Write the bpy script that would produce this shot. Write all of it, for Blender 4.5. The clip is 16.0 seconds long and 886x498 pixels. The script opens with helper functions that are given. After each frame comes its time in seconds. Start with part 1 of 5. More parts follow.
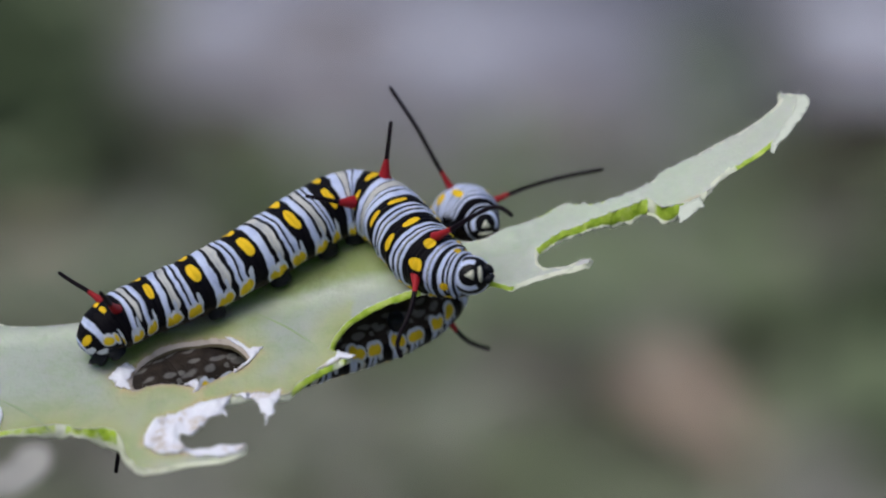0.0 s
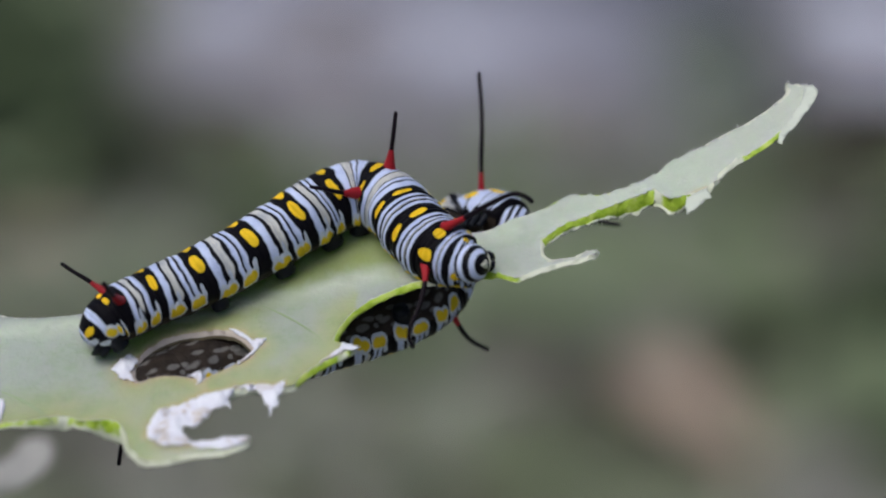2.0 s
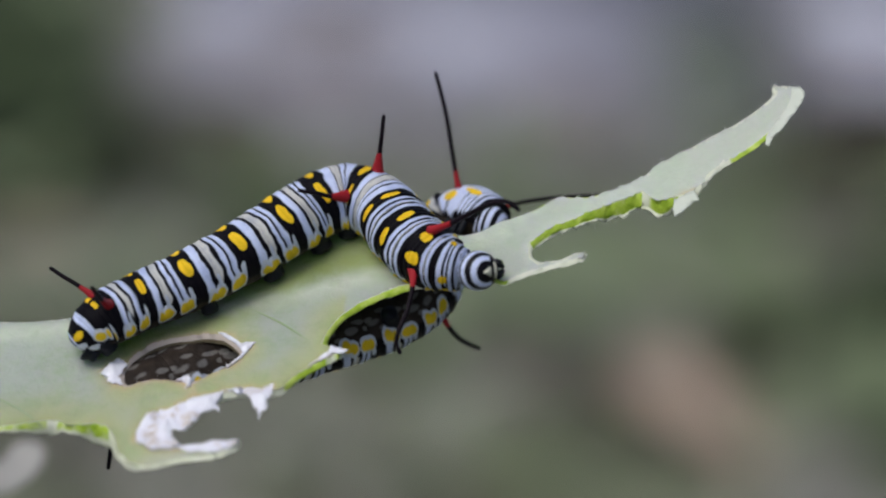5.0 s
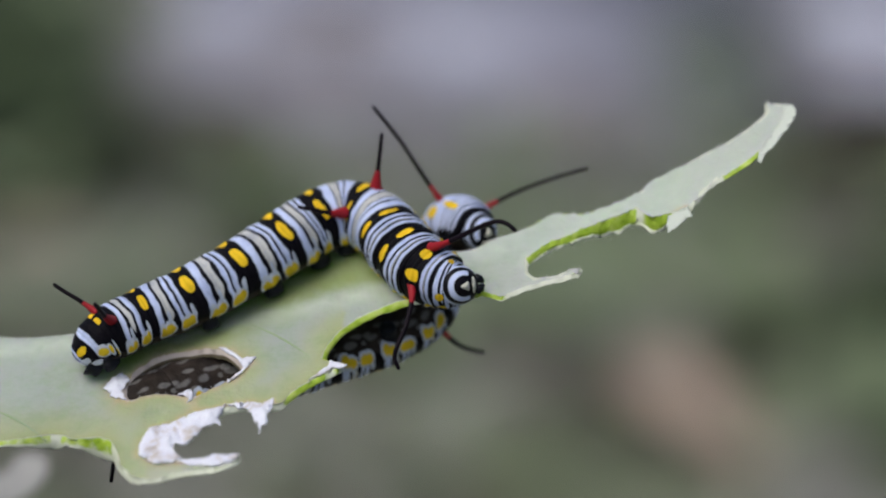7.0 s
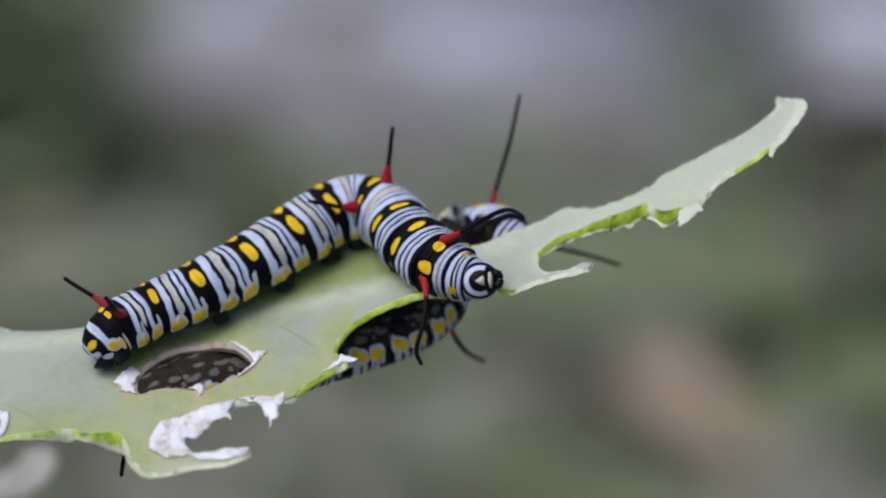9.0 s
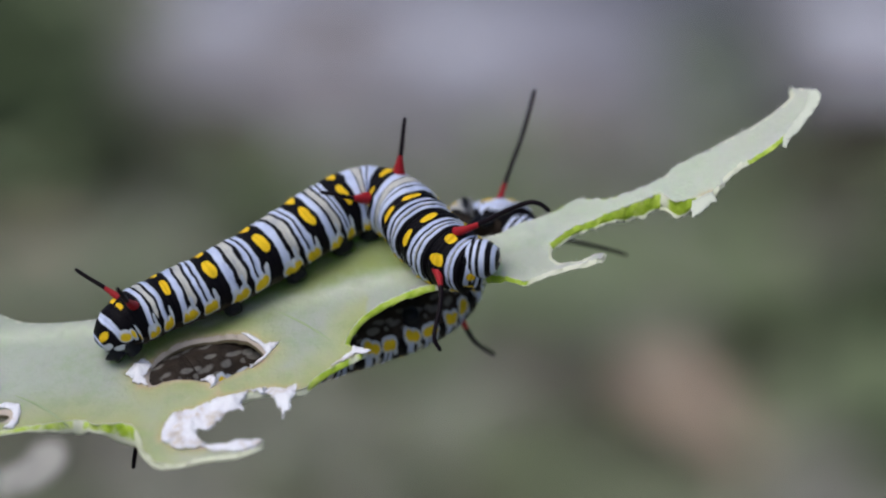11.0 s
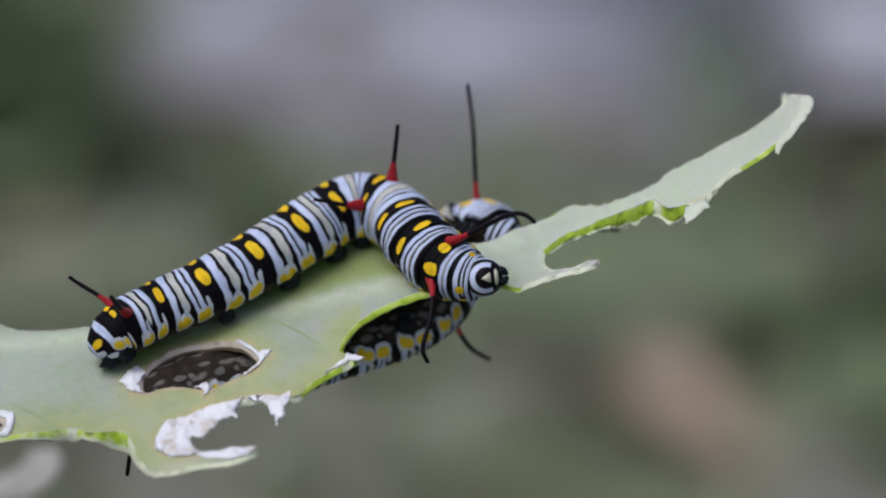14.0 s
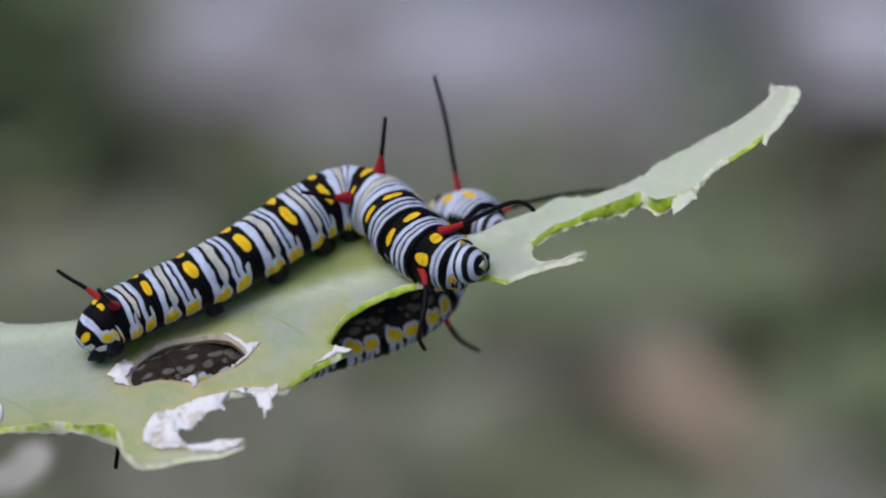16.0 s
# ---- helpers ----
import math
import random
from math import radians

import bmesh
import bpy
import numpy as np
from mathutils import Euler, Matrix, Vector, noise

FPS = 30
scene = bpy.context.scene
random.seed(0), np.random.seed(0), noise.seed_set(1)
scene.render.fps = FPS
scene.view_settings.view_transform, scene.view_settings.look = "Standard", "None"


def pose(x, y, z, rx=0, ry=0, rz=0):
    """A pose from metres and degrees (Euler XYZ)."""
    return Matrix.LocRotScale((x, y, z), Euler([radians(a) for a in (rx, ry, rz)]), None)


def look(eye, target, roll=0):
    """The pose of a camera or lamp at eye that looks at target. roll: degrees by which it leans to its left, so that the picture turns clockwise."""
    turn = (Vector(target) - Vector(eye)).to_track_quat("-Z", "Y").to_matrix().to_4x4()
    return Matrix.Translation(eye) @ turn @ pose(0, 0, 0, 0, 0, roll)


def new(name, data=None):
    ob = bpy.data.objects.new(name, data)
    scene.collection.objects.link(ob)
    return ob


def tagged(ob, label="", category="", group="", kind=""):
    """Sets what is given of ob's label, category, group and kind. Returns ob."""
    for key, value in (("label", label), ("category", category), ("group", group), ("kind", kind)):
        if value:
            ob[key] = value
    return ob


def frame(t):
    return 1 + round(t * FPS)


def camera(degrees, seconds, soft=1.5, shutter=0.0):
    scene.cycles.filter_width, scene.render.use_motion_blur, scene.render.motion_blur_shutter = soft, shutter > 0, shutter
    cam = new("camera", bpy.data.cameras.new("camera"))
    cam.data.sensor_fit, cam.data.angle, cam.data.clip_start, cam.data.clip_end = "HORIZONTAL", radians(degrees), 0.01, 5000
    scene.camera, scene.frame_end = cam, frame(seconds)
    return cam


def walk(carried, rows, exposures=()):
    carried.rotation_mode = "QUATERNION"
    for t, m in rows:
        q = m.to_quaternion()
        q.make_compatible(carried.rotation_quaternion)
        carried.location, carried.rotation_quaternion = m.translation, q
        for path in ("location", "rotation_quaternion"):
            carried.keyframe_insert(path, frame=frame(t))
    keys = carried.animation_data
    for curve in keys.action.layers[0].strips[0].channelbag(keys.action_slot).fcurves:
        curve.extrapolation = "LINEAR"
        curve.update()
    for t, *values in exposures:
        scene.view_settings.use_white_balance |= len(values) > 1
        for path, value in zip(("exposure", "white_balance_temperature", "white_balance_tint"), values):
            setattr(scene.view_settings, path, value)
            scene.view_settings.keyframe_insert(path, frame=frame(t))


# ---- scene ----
from mathutils.geometry import delaunay_2d_cdt

# ---------------------------------------------------------------- camera
cam = camera(15, 16.0, soft=2.1)
EYE = look((0, -0.2853, 0.6927), (0, 0, 0.6))
walk(cam, [(0, EYE), (16, EYE)], exposures=[(0, -0.50, 6000, 4.5), (3.5, -0.50, 6040, 4.5), (6, -0.48, 6070, 4.5), (8, -0.41, 6050, 4.5), (8.5, -0.41, 6050, 4.5), (11, -0.44, 6080, 4.5), (12.5, -0.49, 6040, 4.5), (16, -0.49, 6070, 4.5)])
cam.data.dof.use_dof = True
cam.data.dof.focus_distance = 0.2968
cam.data.dof.aperture_fstop = 13.0

# ---------------------------------------------------------------- light: a shaded, overcast garden
world = bpy.data.worlds.new("overcast")
scene.world = world
world.use_nodes = True
wn = world.node_tree.nodes
sky = wn.new("ShaderNodeTexSky")
sky.sky_type, sky.sun_disc = "NISHITA", False
sky.sun_elevation, sky.sun_rotation = radians(62), radians(-126)
sky.air_density, sky.dust_density, sky.ozone_density = 0.6, 6.0, 0.3
world.node_tree.links.new(sky.outputs[0], wn["Background"].inputs[0])
wn["Background"].inputs[1].default_value = 0.155
sun = new("sun", bpy.data.lights.new("sun", "SUN"))
sun.data.energy, sun.data.angle, sun.data.color = 1.15, radians(60), (1.0, 0.97, 0.93)
sun.matrix_world = look((-0.43, -0.31, 1.00), (0, 0, 0))

# ---------------------------------------------------------------- frame of the plant, millimetres
MM = 0.001
PLANT = Matrix.Translation((0, 0, 0.6)) @ EYE.to_3x3().to_4x4()   # x along the leaf, y up its slope, z to the light


def mm(p):
    return Vector(p[:3]) * MM


def mesh_object(name, bm, materials, parent=None, label=""):
    data = bpy.data.meshes.new(name)
    bm.normal_update()
    bm.to_mesh(data)
    bm.free()
    for m in materials if isinstance(materials, (list, tuple)) else [materials]:
        data.materials.append(m)
    for p in data.polygons:
        p.use_smooth = True
    ob = new(name, data)
    if parent:
        ob.parent = parent
    if label:
        ob["label"] = label
    return ob


def part(name, bm, material, parent, label=""):
    return mesh_object(name, bm, material, parent, label)


def spline(keys, t):
    """Catmull-Rom through the keys, t from 0 to len - 1."""
    n = len(keys)
    i = min(max(int(t), 0), n - 2)
    f = t - i
    p = [np.array(keys[min(max(j, 0), n - 1)], float) for j in (i - 1, i, i + 1, i + 2)]
    return 0.5 * (2 * p[1] + (p[2] - p[0]) * f + (2 * p[0] - 5 * p[1] + 4 * p[2] - p[3]) * f * f
                  + (3 * p[1] - p[0] - 3 * p[2] + p[3]) * f ** 3)


def tube(bm, pts, radii, sides=10, mats=None, cap=True):
    """A round tube through points in millimetres; mats gives a material index for each length."""
    rings = []
    n = len(pts)
    up = Vector((0.31, 0.17, 0.93))
    for i, p in enumerate(pts):
        d = (Vector(pts[min(i + 1, n - 1)]) - Vector(pts[max(i - 1, 0)])).normalized()
        a = d.cross(up).normalized()
        b = d.cross(a).normalized()
        up = a.cross(d)
        rings.append([bm.verts.new((Vector(p) + radii[i] * (math.cos(q) * a + math.sin(q) * b)) * MM)
                      for q in (2 * math.pi * k / sides for k in range(sides))])
    for i in range(n - 1):
        for k in range(sides):
            f = bm.faces.new((rings[i][k], rings[i][(k + 1) % sides], rings[i + 1][(k + 1) % sides], rings[i + 1][k]))
            f.material_index = mats[i] if mats else 0
    if cap:
        bm.faces.new(rings[0][::-1]).material_index = mats[0] if mats else 0
        bm.faces.new(rings[-1]).material_index = mats[-1] if mats else 0
    return rings


# ---------------------------------------------------------------- materials
class Nodes:
    """A short way to wire a node material."""

    def __init__(self, name):
        self.m = bpy.data.materials.new(name)
        self.m.use_nodes = True
        self.t = self.m.node_tree
        self.bsdf = self.t.nodes["Principled BSDF"]

    def put(self, socket, v):
        if hasattr(v, "links"):
            self.t.links.new(v, socket)
        else:
            socket.default_value = v

    def math(self, op, a, b=0.0, c=0.0):
        n = self.t.nodes.new("ShaderNodeMath")
        n.operation = op
        for i, v in enumerate((a, b, c)):
            self.put(n.inputs[i], v)
        return n.outputs[0]

    def noise(self, scale, detail=3.0, vec=None, rough=0.55):
        n = self.t.nodes.new("ShaderNodeTexNoise")
        n.inputs["Scale"].default_value, n.inputs["Detail"].default_value = scale, detail
        n.inputs["Roughness"].default_value = rough
        if vec is None:
            vec = self.t.nodes.new("ShaderNodeTexCoord").outputs["Object"]
        self.t.links.new(vec, n.inputs["Vector"])
        return n.outputs["Fac"]

    def shifted(self, d):
        n = self.t.nodes.new("ShaderNodeMapping")
        n.inputs["Location"].default_value = (d, d, d)
        self.t.links.new(self.t.nodes.new("ShaderNodeTexCoord").outputs["Object"], n.inputs[0])
        return n.outputs[0]

    def ramp(self, fac, stops, mode="LINEAR"):
        n = self.t.nodes.new("ShaderNodeValToRGB")
        r = n.color_ramp
        r.interpolation = mode
        while len(r.elements) < len(stops):
            r.elements.new(0.5)
        for e, (p, c) in zip(r.elements, stops):
            e.position, e.color = p, (*c, 1) if len(c) == 3 else c
        self.put(n.inputs[0], fac)
        return n.outputs[0]

    def mix(self, fac, a, b):
        n = self.t.nodes.new("ShaderNodeMix")
        n.data_type = "RGBA"
        for s, v in ((n.inputs[0], fac), (n.inputs[6], a), (n.inputs[7], b)):
            self.put(s, (*v, 1) if isinstance(v, tuple) and len(v) == 3 else v)
        return n.outputs[2]

    def step(self, x, edge, soft):
        n = self.t.nodes.new("ShaderNodeMapRange")
        n.interpolation_type = "SMOOTHSTEP"
        self.put(n.inputs[0], x)
        n.inputs[1].default_value, n.inputs[2].default_value = edge - soft, edge + soft
        return n.outputs[0]

    def uv(self):
        n = self.t.nodes.new("ShaderNodeSeparateXYZ")
        self.t.links.new(self.t.nodes.new("ShaderNodeUVMap").outputs[0], n.inputs[0])
        return n.outputs[0], n.outputs[1]

    def attribute(self, name):
        n = self.t.nodes.new("ShaderNodeAttribute")
        n.attribute_name = name
        return n.outputs["Fac"]

    def bump(self, height, strength, distance):
        n = self.t.nodes.new("ShaderNodeBump")
        n.inputs["Strength"].default_value, n.inputs["Distance"].default_value = strength, distance
        self.t.links.new(height, n.inputs["Height"])
        self.t.links.new(n.outputs[0], self.bsdf.inputs["Normal"])

    def done(self, color, rough=0.5, spec=0.5, sub=0.0, subr=(0.001, 0.001, 0.001)):
        self.put(self.bsdf.inputs["Base Color"], (*color, 1) if isinstance(color, tuple) else color)
        self.put(self.bsdf.inputs["Roughness"], rough)
        self.bsdf.inputs["Specular IOR Level"].default_value = spec
        if sub:
            self.bsdf.inputs["Subsurface Weight"].default_value = sub
            self.bsdf.inputs["Subsurface Radius"].default_value = subr
            self.bsdf.inputs["Subsurface Scale"].default_value = 1.0
        return self.m


BLACK, WHITE, CREAM, YELLOW, PALE = (0.005, 0.0045, 0.007), (0.57, 0.635, 0.87), (0.62, 0.605, 0.54), (0.86, 0.61, 0.028), (0.58, 0.62, 0.72)


def skin(name, stripes, spots, lobes=(), yellows=(), bare=0.60, marks=()):
    """Banded larval skin. u runs along a segment from tail to head, v round it from the back (0) to the belly (1).
    stripes: centre u, half width, colour, the v where it tapers out, drift along u on the way down;
    spots, lobes, yellows and marks: centre u, centre v, half width, half height."""
    n = Nodes(name)
    u, v = n.uv()
    a = n.math("ABSOLUTE", v)
    w1 = n.math("MULTIPLY", n.math("SUBTRACT", n.noise(260, 2), 0.5), 0.19)
    w2 = n.math("MULTIPLY", n.math("SUBTRACT", n.noise(900, 2), 0.5), 0.07)
    uu = n.math("ADD", n.math("ADD", u, w1), w2)
    va = n.math("ADD", a, n.math("MULTIPLY", n.math("SUBTRACT", n.noise(520, 2), 0.5), 0.075))
    swell = n.math("MULTIPLY", n.math("SUBTRACT", n.noise(430, 1), 0.5), 0.07)

    def ellipse(e, grow=0.0, power=2.0, soft=0.14, ragged=0.5, grain=1200):
        du = n.math("DIVIDE", n.math("SUBTRACT", uu, e[0]), e[2])
        dv = n.math("DIVIDE", n.math("SUBTRACT", va, e[1]), e[3])
        d = n.math("ADD", n.math("POWER", n.math("ABSOLUTE", du), power), n.math("POWER", n.math("ABSOLUTE", dv), power))
        if ragged:
            d = n.math("ADD", d, n.math("MULTIPLY", n.math("SUBTRACT", n.noise(grain, 2), 0.5), ragged))
        return n.math("SUBTRACT", 1.0, n.step(d, 1.0 + grow, soft))

    # black ground, dark blue-brown under the belly with pale curved marks
    under = n.mix(n.noise(700, 2), (0.008, 0.006, 0.005), (0.062, 0.048, 0.040))
    for e in marks:
        under = n.mix(n.math("MULTIPLY", ellipse(e, 0, 2.0, 0.5, 2.8, 620), 0.45), under, (0.30, 0.29, 0.28))
    col = n.mix(n.step(va, bare, 0.02), BLACK, under)
    for c, half, tone, end, drift in stripes:
        r = n.t.nodes.new("ShaderNodeMapRange")
        r.interpolation_type = "SMOOTHSTEP"
        n.put(r.inputs[0], va)
        for k, x in enumerate((end - 0.16, end, half, -0.03)):
            r.inputs[1 + k].default_value = x
        x = n.math("SUBTRACT", n.math("SUBTRACT", uu, c), n.math("MULTIPLY", n.math("MULTIPLY", a, a), drift))
        edge = n.math("SUBTRACT", n.math("ADD", r.outputs[0], n.math("MULTIPLY", swell, half * 4)), n.math("ABSOLUTE", x))
        if tone == CREAM:
            streak = n.math("COSINE", n.math("MULTIPLY", uu, 2 * math.pi * 24))
            tone = n.mix(n.step(n.math("ADD", streak, n.math("MULTIPLY", n.noise(700, 2), 1.6)), 1.0, 0.8), (0.50, 0.51, 0.55), CREAM)
        col = n.mix(n.step(edge, 0.0, 0.011), col, tone)
    for e in lobes:
        col = n.mix(ellipse(e, 0.0, 2.3, 0.14, 0.75), col, PALE)
    for e in yellows:
        col = n.mix(ellipse(e, 0.0, 2.0, 0.35, 1.0), col, n.mix(n.noise(1100, 2), (0.70, 0.50, 0.02), YELLOW))
    for e in spots:
        col = n.mix(ellipse(e, 0.0, 2.4, 0.13, 0.25), col, n.mix(n.noise(800, 2), (0.80, 0.48, 0.010), YELLOW))
    tone = n.ramp(n.noise(480, 3), [(0.30, (0.70, 0.73, 0.82)), (0.55, (1.0, 1.0, 1.0))])
    shade = n.t.nodes.new("ShaderNodeMix")
    shade.data_type, shade.blend_type = "RGBA", "MULTIPLY"
    shade.inputs[0].default_value = 1.0
    n.put(shade.inputs[6], col)
    n.put(shade.inputs[7], tone)
    fold = n.math("COSINE", n.math("MULTIPLY", uu, 2 * math.pi * 7))
    n.bump(n.math("ADD", n.math("ADD", n.noise(2600, 2), n.noise(700, 2)), n.math("MULTIPLY", n.math("MULTIPLY", fold, 0.35), n.math("SUBTRACT", 1.0, n.step(va, 0.55, 0.06)))), 0.5, 0.0002)
    rough = n.math("ADD", 0.38, n.math("MULTIPLY", n.noise(900, 2), 0.22))
    return n.done(shade.outputs[2], rough, 0.06)


# two scalloped lobes with yellow hearts hang on each side of an abdominal segment
LOBES = ((0.425, 0.595, 0.115, 0.115), (0.575, 0.570, 0.115, 0.105), (0.61, 0.45, 0.034, 0.090), (0.925, 0.575, 0.160, 0.110), (-0.075, 0.575, 0.160, 0.110), (1.050, 0.490, 0.038, 0.115), (0.050, 0.490, 0.038, 0.115))
HEARTS = ((0.435, 0.605, 0.086, 0.070), (0.575, 0.575, 0.092, 0.065), (0.90, 0.575, 0.120, 0.067), (0.99, 0.565, 0.075, 0.072), (-0.01, 0.565, 0.075, 0.072))
MARKS = ((0.20, 0.79, 0.15, 0.040), (0.62, 0.77, 0.13, 0.045), (0.84, 0.86, 0.14, 0.034), (0.40, 0.91, 0.13, 0.030), (0.98, 0.76, 0.08, 0.030))
LOW = dict(lobes=LOBES, yellows=HEARTS, marks=MARKS)
ABDOMEN = ((0.415, 0.074, WHITE, 0.72, -0.03), (0.622, 0.070, CREAM, 0.55, 0.10), (0.785, 0.036, WHITE, 0.70, 0.12), (0.915, 0.046, WHITE, 0.70, 0.08))
ARCH = ((0.420, 0.078, WHITE, 0.70, -0.05), (0.590, 0.066, CREAM, 0.66, 0.04), (0.735, 0.046, WHITE, 0.58, 0.05), (0.880, 0.062, WHITE, 0.68, -0.04))
THORAX = ((0.480, 0.072, WHITE, 0.62, -0.06), (0.660, 0.050, WHITE, 0.56, 0.08), (0.745, 0.014, CREAM, 0.40, 0.05), (0.860, 0.046, WHITE, 0.60, -0.03))
SHOULDER = ((0.635, 0.056, WHITE, 0.62, 0.03), (0.735, 0.016, CREAM, 0.40, 0.04), (0.825, 0.052, WHITE, 0.60, -0.04))
NECK = ((0.16, 0.085, WHITE, 0.62, 0.05), (0.36, 0.035, WHITE, 0.50, 0.10), (0.58, 0.080, WHITE, 0.64, -0.05), (0.93, 0.075, WHITE, 0.64, 0.0))
NAPE = ((0.14, 0.14, WHITE, 0.66, 0.0), (0.450, 0.135, WHITE, 0.68, 0.0), (0.650, 0.040, WHITE, 0.66, 0.0), (0.750, 0.034, WHITE, 0.66, 0.0), (0.840, 0.028, WHITE, 0.66, 0.0), (0.930, 0.026, WHITE, 0.66, 0.0))
SCRUFF = ((0.11, 0.11, CREAM, 0.70, 0.0), (0.47, 0.19, WHITE, 0.70, 0.0), (0.85, 0.17, CREAM, 0.70, 0.0))
RUMP = ((0.10, 0.055, WHITE, 0.50, 0.25), (0.30, 0.040, WHITE, 0.60, -0.20), (0.66, 0.075, WHITE, 0.60, 0.25))
LAST = ((0.50, 0.056, WHITE, 0.60, -0.05), (0.68, 0.055, CREAM, 0.50, 0.06), (0.86, 0.060, WHITE, 0.60, -0.05))
skin_abdomen = skin("skin_abdomen", ABDOMEN, [(0.170, 0.165, 0.100, 0.115)], **LOW)
WIDE = tuple((u, v, 1.22 * w, h) for u, v, w, h in LOBES)
skin_hanging = skin("skin_hanging", ABDOMEN, [(0.170, 0.165, 0.100, 0.115)], lobes=WIDE, yellows=tuple((u, v, 1.2 * w, h) for u, v, w, h in HEARTS), marks=MARKS + ((0.35, 0.70, 0.10, 0.030), (0.08, 0.84, 0.10, 0.030)))
skin_arch = skin("skin_arch", ARCH, [(0.175, 0.175, 0.070, 0.125)], **LOW)
skin_thorax = skin("skin_thorax", THORAX, [(0.20, 0.150, 0.105, 0.098)], **LOW)
skin_shoulder = skin("skin_shoulder", SHOULDER, [(0.30, 0.135, 0.20, 0.065)], lobes=((0.70, 0.52, 0.18, 0.06),), yellows=((0.70, 0.52, 0.16, 0.05),), marks=MARKS)
skin_neck = skin("skin_neck", NECK, [(0.30, 0.30, 0.16, 0.06)], lobes=((0.3, 0.55, 0.2, 0.05),), yellows=((0.30, 0.53, 0.2, 0.055),), marks=MARKS)
skin_nape = skin("skin_nape", NAPE, [(0.64, 0.22, 0.16, 0.05), (0.26, 0.35, 0.13, 0.07)], bare=0.66)
skin_scruff = skin("skin_scruff", SCRUFF, [(0.84, 0.36, 0.11, 0.09)], bare=0.68)
skin_rump = skin("skin_rump", RUMP, [(0.44, 0.26, 0.105, 0.065)], lobes=((0.26, 0.43, 0.20, 0.065), (0.42, 0.55, 0.20, 0.055), (0.76, 0.45, 0.13, 0.095), (0.92, 0.48, 0.06, 0.09)), yellows=((0.75, 0.46, 0.10, 0.065), (0.92, 0.47, 0.045, 0.06)), marks=MARKS)
skin_last = skin("skin_last", LAST, [(0.06, 0.09, 0.09, 0.055)], **LOW)


def plain(name, c1, c2, scale, rough, spec=0.5, bump=0.3, sub=0.0, subr=(0.001, 0.001, 0.001)):
    n = Nodes(name)
    f = n.noise(scale, 4)
    n.bump(n.noise(scale * 3.1, 3), bump, 0.0001)
    return n.done(n.mix(f, c1, c2), rough, spec, sub, subr)


horn_black = plain("horn_black", (0.003, 0.003, 0.004), (0.012, 0.006, 0.012), 900, 0.42, 0.08)
horn_red = plain("horn_red", (0.24, 0.009, 0.016), (0.38, 0.020, 0.030), 700, 0.45, 0.15)
leg_black = plain("leg_black", (0.005, 0.006, 0.009), (0.014, 0.016, 0.024), 700, 0.3, 0.12)
face_white = plain("face_white", (0.50, 0.50, 0.40), (0.68, 0.68, 0.60), 600, 0.5, 0.1)


def head_skin():
    n = Nodes("head_skin")
    u, v = n.uv()
    uu = n.math("ADD", u, n.math("MULTIPLY", n.math("SUBTRACT", n.noise(500, 2), 0.5), 0.05))
    col = n.ramp(uu, [(0, BLACK), (0.18, BLACK), (0.19, WHITE), (0.28, WHITE), (0.29, BLACK), (0.38, BLACK), (0.39, WHITE), (0.47, WHITE), (0.48, BLACK), (0.53, BLACK), (0.54, WHITE), (0.59, WHITE), (0.60, BLACK), (0.66, BLACK), (0.67, WHITE), (0.76, WHITE), (0.77, BLACK), (1, BLACK)])
    front = n.math("COSINE", n.math("MULTIPLY", v, 2 * math.pi))
    col = n.mix(n.math("MULTIPLY", n.step(front, 0.45, 0.06), n.step(n.math("SUBTRACT", 0.8, uu), 0.42, 0.02)), col, BLACK)
    n.bump(n.noise(1500, 2), 0.4, 0.0001)
    return n.done(col, 0.3, 0.12)


skin_head = head_skin()


def blade_material():
    n = Nodes("leaf_blade")
    age = n.attribute("age")
    scar = n.attribute("scar")
    pale = n.attribute("pale")
    f = n.noise(90, 4)
    g = n.noise(900, 3)
    col = n.mix(f, (0.338, 0.375, 0.342), (0.418, 0.447, 0.432))
    col = n.mix(n.math("MULTIPLY", g, 0.35), col, (0.45, 0.51, 0.42))
    old = n.mix(n.noise(260, 3), (0.39, 0.42, 0.18), (0.40, 0.43, 0.26))
    col = n.mix(n.math("MULTIPLY", age, n.step(n.math("ADD", age, n.math("MULTIPLY", n.noise(160, 3), 0.9)), 0.75, 0.35)), col, old)
    col = n.mix(n.math("MULTIPLY", n.step(n.noise(330, 5, None, 0.7), 0.56, 0.14), 0.42), col, (0.25, 0.34, 0.18))
    # olive shade below the upper caterpillar, painted into the leaf colour
    col = n.mix(n.math("MULTIPLY", n.attribute("body_shade"), n.math("ADD", 0.55, n.math("MULTIPLY", n.noise(240, 3), 0.6))), col, (0.265, 0.325, 0.095))
    col = n.mix(n.math("MULTIPLY", pale, n.math("SUBTRACT", 1.0, n.math("MULTIPLY", n.attribute("body_shade"), 0.3))), col, n.mix(g, (0.47, 0.545, 0.45), (0.57, 0.625, 0.54)))
    col = n.mix(n.math("MULTIPLY", scar, n.step(n.math("ADD", n.math("MULTIPLY", scar, 0.5), n.noise(700, 3)), 0.72, 0.25)), col, n.mix(n.noise(500, 3), (0.38, 0.31, 0.15), (0.60, 0.54, 0.38)))
    n.bump(n.math("ADD", n.math("ADD", n.noise(2200, 3), n.math("MULTIPLY", f, 2.0)), n.math("MULTIPLY", n.noise(420, 4, None, 0.65), 2.0)), 0.5, 0.0002)
    return n.done(col, 0.6, 0.25, 0.8, (0.0011, 0.0015, 0.0007))


